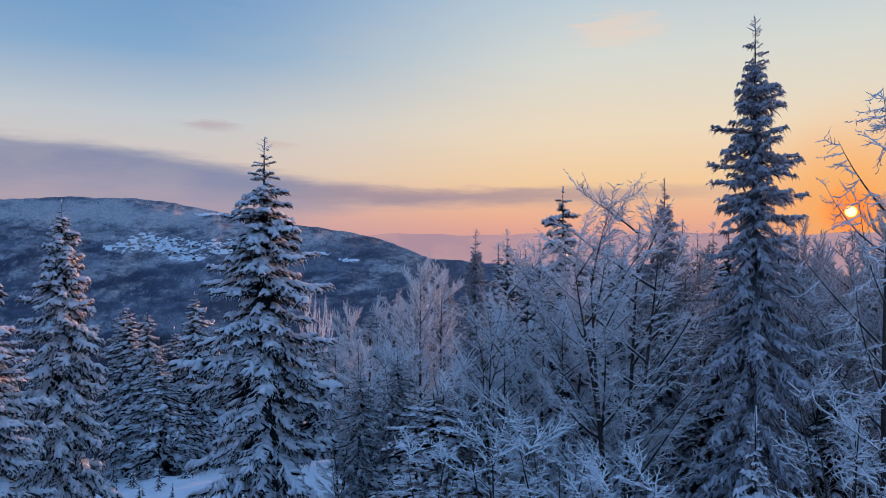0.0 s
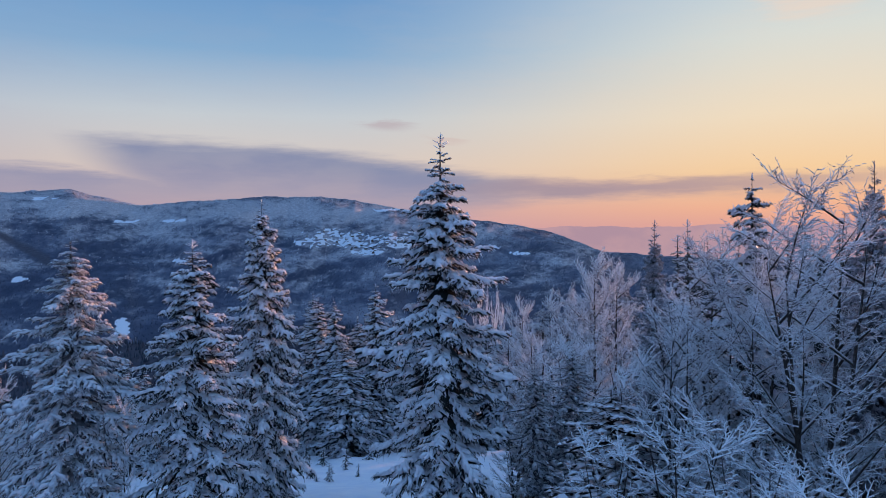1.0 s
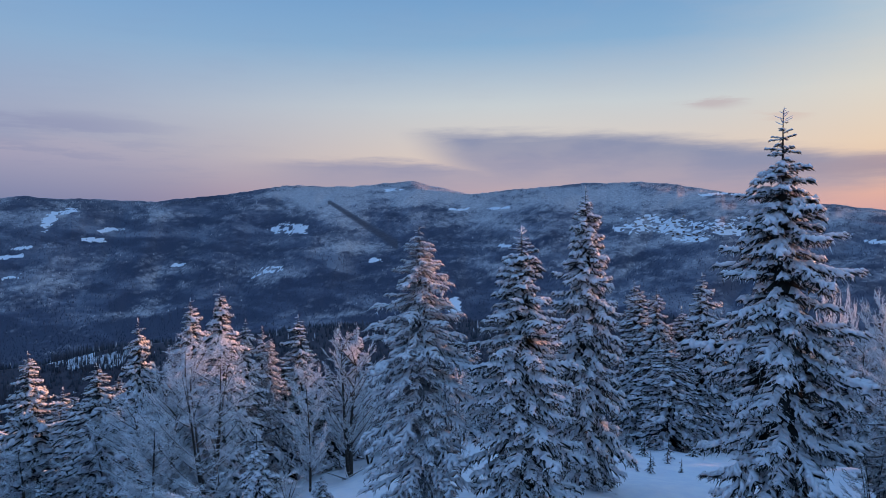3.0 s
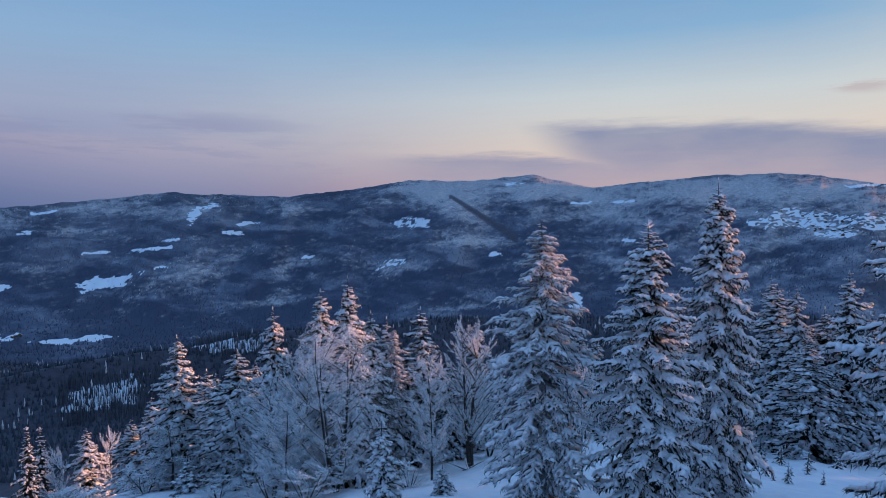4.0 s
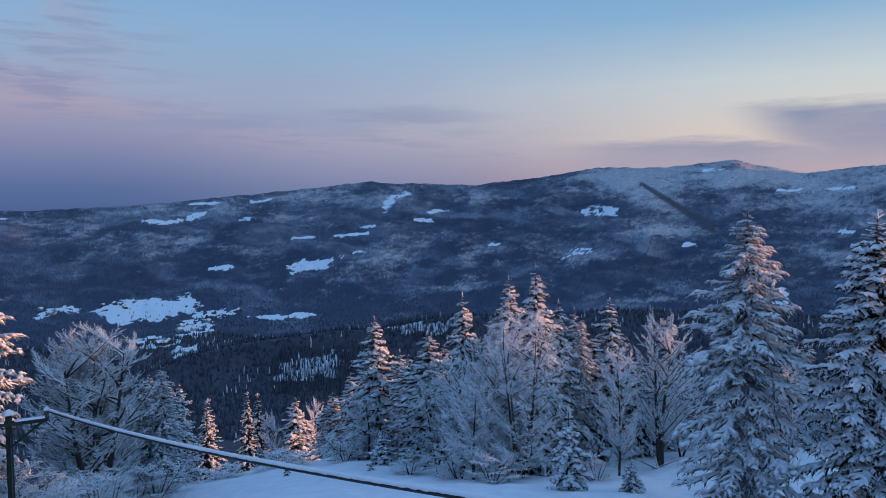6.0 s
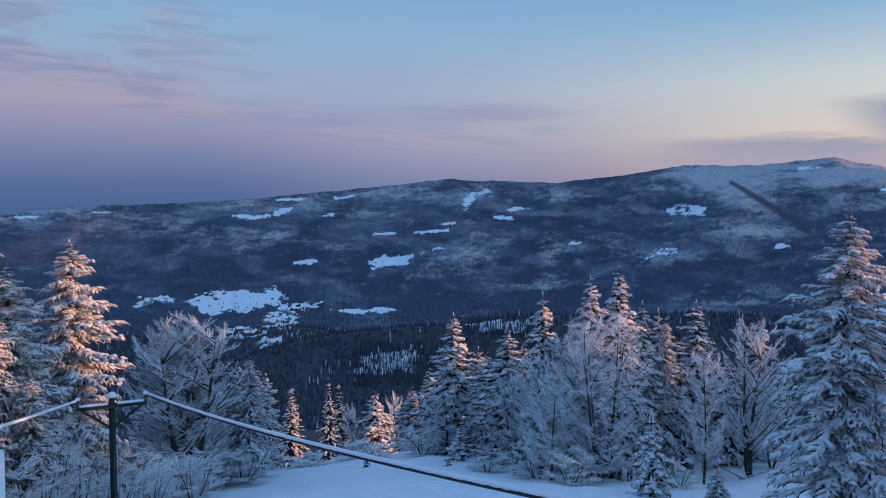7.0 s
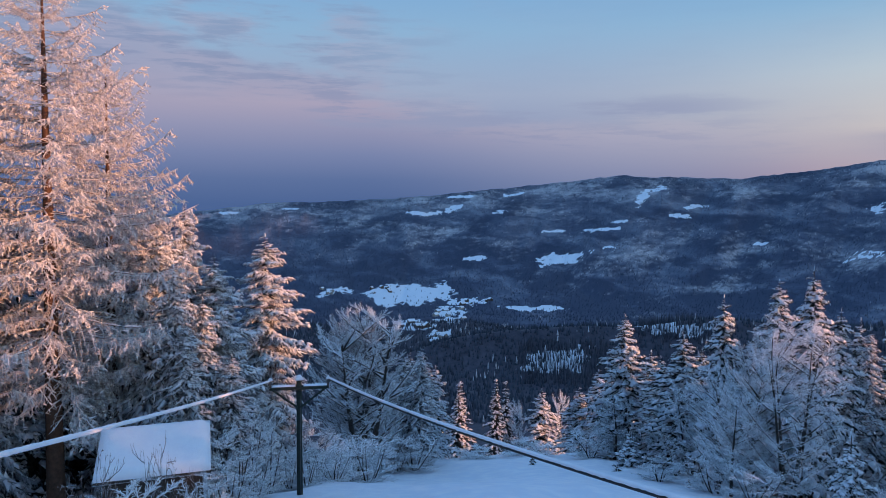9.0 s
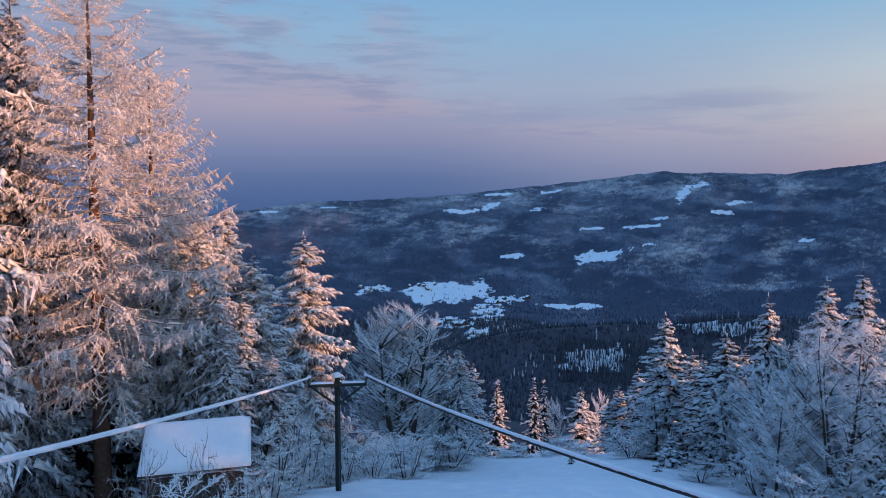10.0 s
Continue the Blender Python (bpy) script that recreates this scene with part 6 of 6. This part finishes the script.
def build_hut():
    root = new("wooden_hut")
    tagged(root, "small dark wooden hut with thick snow on its pitched roof", "hut")
    tl, tr, br, bl = Vector((-22.00, -8.52, 5.20)), Vector((-22.89, -5.57, 5.15)), Vector((-20.60, -5.05, 4.45)), Vector((-19.75, -7.95, 4.5))
    b = bmesh.new()
    n = 14
    along, down = (tr - tl), (bl - tl)
    nrm = along.cross(down).normalized()
    nrm = nrm if nrm.z > 0 else -nrm
    r = random.Random(8)
    grid = []
    for i in range(n + 1):
        row = []
        for j in range(n + 1):
            u, v = i / n, j / n
            p = tl.lerp(tr, u).lerp(bl.lerp(br, u), v)
            e = max(abs(u - 0.5), abs(v - 0.5)) * 2
            row.append(b.verts.new(p + nrm * (0.26 * (1 - max(0, e - 0.8) ** 2 * 16) + 0.012 * r.random()) ))
        grid.append(row)
    for i in range(n):
        for j in range(n):
            b.faces.new((grid[i][j], grid[i + 1][j], grid[i + 1][j + 1], grid[i][j + 1]))
    low = {}
    for i in range(n + 1):
        for j in range(n + 1):
            if i in (0, n) or j in (0, n):
                low[(i, j)] = b.verts.new(grid[i][j].co - nrm * 0.16)
    rim = [(i, 0) for i in range(n)] + [(n, j) for j in range(n)] + [(i, n) for i in range(n, 0, -1)] + [(0, j) for j in range(n, 0, -1)]
    for k, (i, j) in enumerate(rim):
        i2, j2 = rim[(k + 1) % len(rim)]
        b.faces.new((grid[i][j], grid[i2][j2], low[(i2, j2)], low[(i, j)]))
    blanket, b = b, bmesh.new()
    vs = [b.verts.new(p - nrm * k) for k in (-0.04, 0.05) for p in (tl, tr, br, bl)]
    for f in ((0, 1, 2, 3), (7, 6, 5, 4), (0, 4, 5, 1), (1, 5, 6, 2), (2, 6, 7, 3), (3, 7, 4, 0)):
        b.faces.new([vs[k] for k in f])
    roof = bm_part("roof", b, BOARDS, root)
    bm_part("snow_blanket", blanket, SNOW, roof, "smooth thick snow on the roof", True)
    mid = (tl + tr + br + bl) / 4
    for p, q in ((tl, tr), (tr, br), (br, bl), (bl, tl)):
        p, q = mid + (p - mid) * 0.86, mid + (q - mid) * 0.86
        count = 12
        for k in range(count):
            u0, u1 = (k + 0.03) / count, (k + 0.97) / count
            a, c = p.lerp(q, u0), p.lerp(q, u1)
            plank = bmesh.new()
            foot = float(ground_z(mid.x, mid.y)) - 0.4
            inw = Vector((mid.x - (a.x + c.x) / 2, mid.y - (a.y + c.y) / 2, 0)).normalized() * 0.03
            pts = []
            for s in (0, 1):
                for w, zz in ((a, a.z - 0.05), (c, c.z - 0.05), (c, foot), (a, foot)):
                    pts.append(plank.verts.new((w.x + inw.x * s, w.y + inw.y * s, zz)))
            for f in ((0, 1, 2, 3), (7, 6, 5, 4), (0, 4, 5, 1), (1, 5, 6, 2), (2, 6, 7, 3), (3, 7, 4, 0)):
                plank.faces.new([pts[i] for i in f])
            bm_part("plank", plank, BOARDS, root)


build_hut()

# ---- dead stem in the clearing ----
b = bmesh.new()
foot = float(ground_z(-5.2, 49.7)) - 0.2
rod_bm(b, (-5.25, 49.7, foot), (-5.16, 49.73, 5.21), 0.11, 0.06, 10)
for k in range(7):
    h = foot + 1.5 + k * 0.75
    a = k * 2.4
    rod_bm(b, (-5.2, 49.7, h), (-5.2 + math.cos(a) * 0.5, 49.7 + math.sin(a) * 0.5, h + 0.15), 0.03, 0.01, 5)
me = bpy.data.meshes.new("dead_trunk")
b.to_mesh(me)
b.free()
me.materials.append(BARK)
tagged(new("dead_trunk", me), "bare broken trunk standing among frosted trees", "tree stump")


# ---- dead branches under the round tree ----


def fallen_branch(x, y, turn, size, lift):
    bm = bmesh.new()
    z = float(ground_z(x, y))
    way = Vector((math.cos(radians(turn)), math.sin(radians(turn)), lift)).normalized()
    p = Vector((x, y, z + 0.02)) - way * 0.1
    for k in range(3):
        q = p + way * size / 3 + Vector((0.05 * math.sin(k * 2.1 + turn), 0.05 * math.cos(k * 1.7 + turn), 0.02))
        rod_bm(bm, p, q, 0.055 - 0.014 * k, 0.041 - 0.014 * k, 7)
        side = Vector((-way.y, way.x, 0.5)) * (1 if k % 2 else -1)
        rod_bm(bm, q, q + (way + side) * size * 0.16, 0.02, 0.008, 5)
        p = q
    me = bpy.data.meshes.new("fallen_branch")
    bm.to_mesh(me)
    bm.free()
    me.materials.append(BARK)
    tagged(new("fallen_branch", me), "dark dead branch lying in the snow under a tree", "branch", "dead branches")


for turn, size, lift in ((10, 2.1, 0.16), (-35, 1.8, 0.10), (60, 1.5, 0.35), (150, 1.9, 0.20), (200, 1.6, 0.12)):
    fallen_branch(-27.46 + 0.25 * math.cos(turn), 24.98 + 0.25 * math.sin(turn), turn, size, lift)


# ---- villages on the far slopes ----
WALLS = [material("house_wall", [(0.32, 0.29, 0.26), (0.5, 0.46, 0.42)], 0.5, 0.85, 0.0), material("timber_wall", [(0.08, 0.06, 0.05), (0.16, 0.12, 0.10)], 0.5, 0.85, 0.0)]


def house(x, y, turn, size, wall, floors):
    base = float(ground_z(x, y)) - 0.6
    w, l, h = 7.0 * size, 10.0 * size, 3.0 * floors
    root = new("house")
    root.matrix_basis = pose(x, y, base, 0, 0, turn)
    tagged(root, "small valley house with a snow-covered gable roof", "house", "village houses")
    bm = bmesh.new()
    pts = [bm.verts.new(p) for p in ((-w / 2, -l / 2, 0), (w / 2, -l / 2, 0), (w / 2, l / 2, 0), (-w / 2, l / 2, 0), (-w / 2, -l / 2, h), (w / 2, -l / 2, h), (w / 2, l / 2, h), (-w / 2, l / 2, h), (0, -l / 2, h + w * 0.38), (0, l / 2, h + w * 0.38))]
    for f in ((0, 1, 5, 8, 4), (2, 3, 7, 9, 6), (1, 2, 6, 5), (3, 0, 4, 7)):
        bm.faces.new([pts[i] for i in f])
    bm_part("wall", bm, wall, root)
    bm = bmesh.new()
    for s in (-1, 1):
        e = [bm.verts.new(p) for p in ((s * w * 0.6, -l * 0.56, h - w * 0.076), (s * w * 0.6, l * 0.56, h - w * 0.076), (0, l * 0.56, h + w * 0.38), (0, -l * 0.56, h + w * 0.38))]
        t = [bm.verts.new(v.co + Vector((0, 0, 0.6))) for v in e]
        for f in ((0, 1, 2, 3), (7, 6, 5, 4), (0, 4, 5, 1), (1, 5, 6, 2), (2, 6, 7, 3), (3, 7, 4, 0)):
            bm.faces.new([(e + t)[i] for i in f])
    bm_part("roof", bm, SNOW, root, "roof under a thick layer of snow")


def along(az, up):
    """Where a way from the eye, in degrees left and up, meets the far ground."""
    d = np.arange(1150.0, 3900.0, 6.0)
    x, y = -np.sin(radians(az)) * d, np.cos(radians(az)) * d
    el = np.degrees(np.arctan2(ground_z(x, y) - EYE, d))
    i = int(np.argmax(el >= up))
    return float(x[i]), float(y[i])


def village(count, seed, spots):
    r = random.Random(seed)
    for k in range(count):
        az, up, wide, high = spots[k % len(spots)]
        x, y = along(az + r.uniform(-wide, wide), up + r.uniform(-high, high))
        house(x, y, r.choice((20, 40, 110, 130)) + r.uniform(-12, 12), r.uniform(0.8, 1.4), WALLS[k % 2], r.choice((1, 2, 2)))


village(34, 5, ((83.8, -8.9, 1.3, 0.7), (86.5, -9.9, 1.4, 0.4), (84.6, -10.6, 0.8, 0.2), (89.3, -7.0, 1.0, 0.3), (93.2, -6.9, 1.1, 0.3), (81.6, -7.9, 1.2, 0.3)))
village(44, 6, ((22.3, 0.1, 2.5, 0.4), (19.6, -0.3, 3.0, 0.5), (17.1, -0.5, 1.5, 0.4), (20.1, -1.1, 1.3, 0.3)))
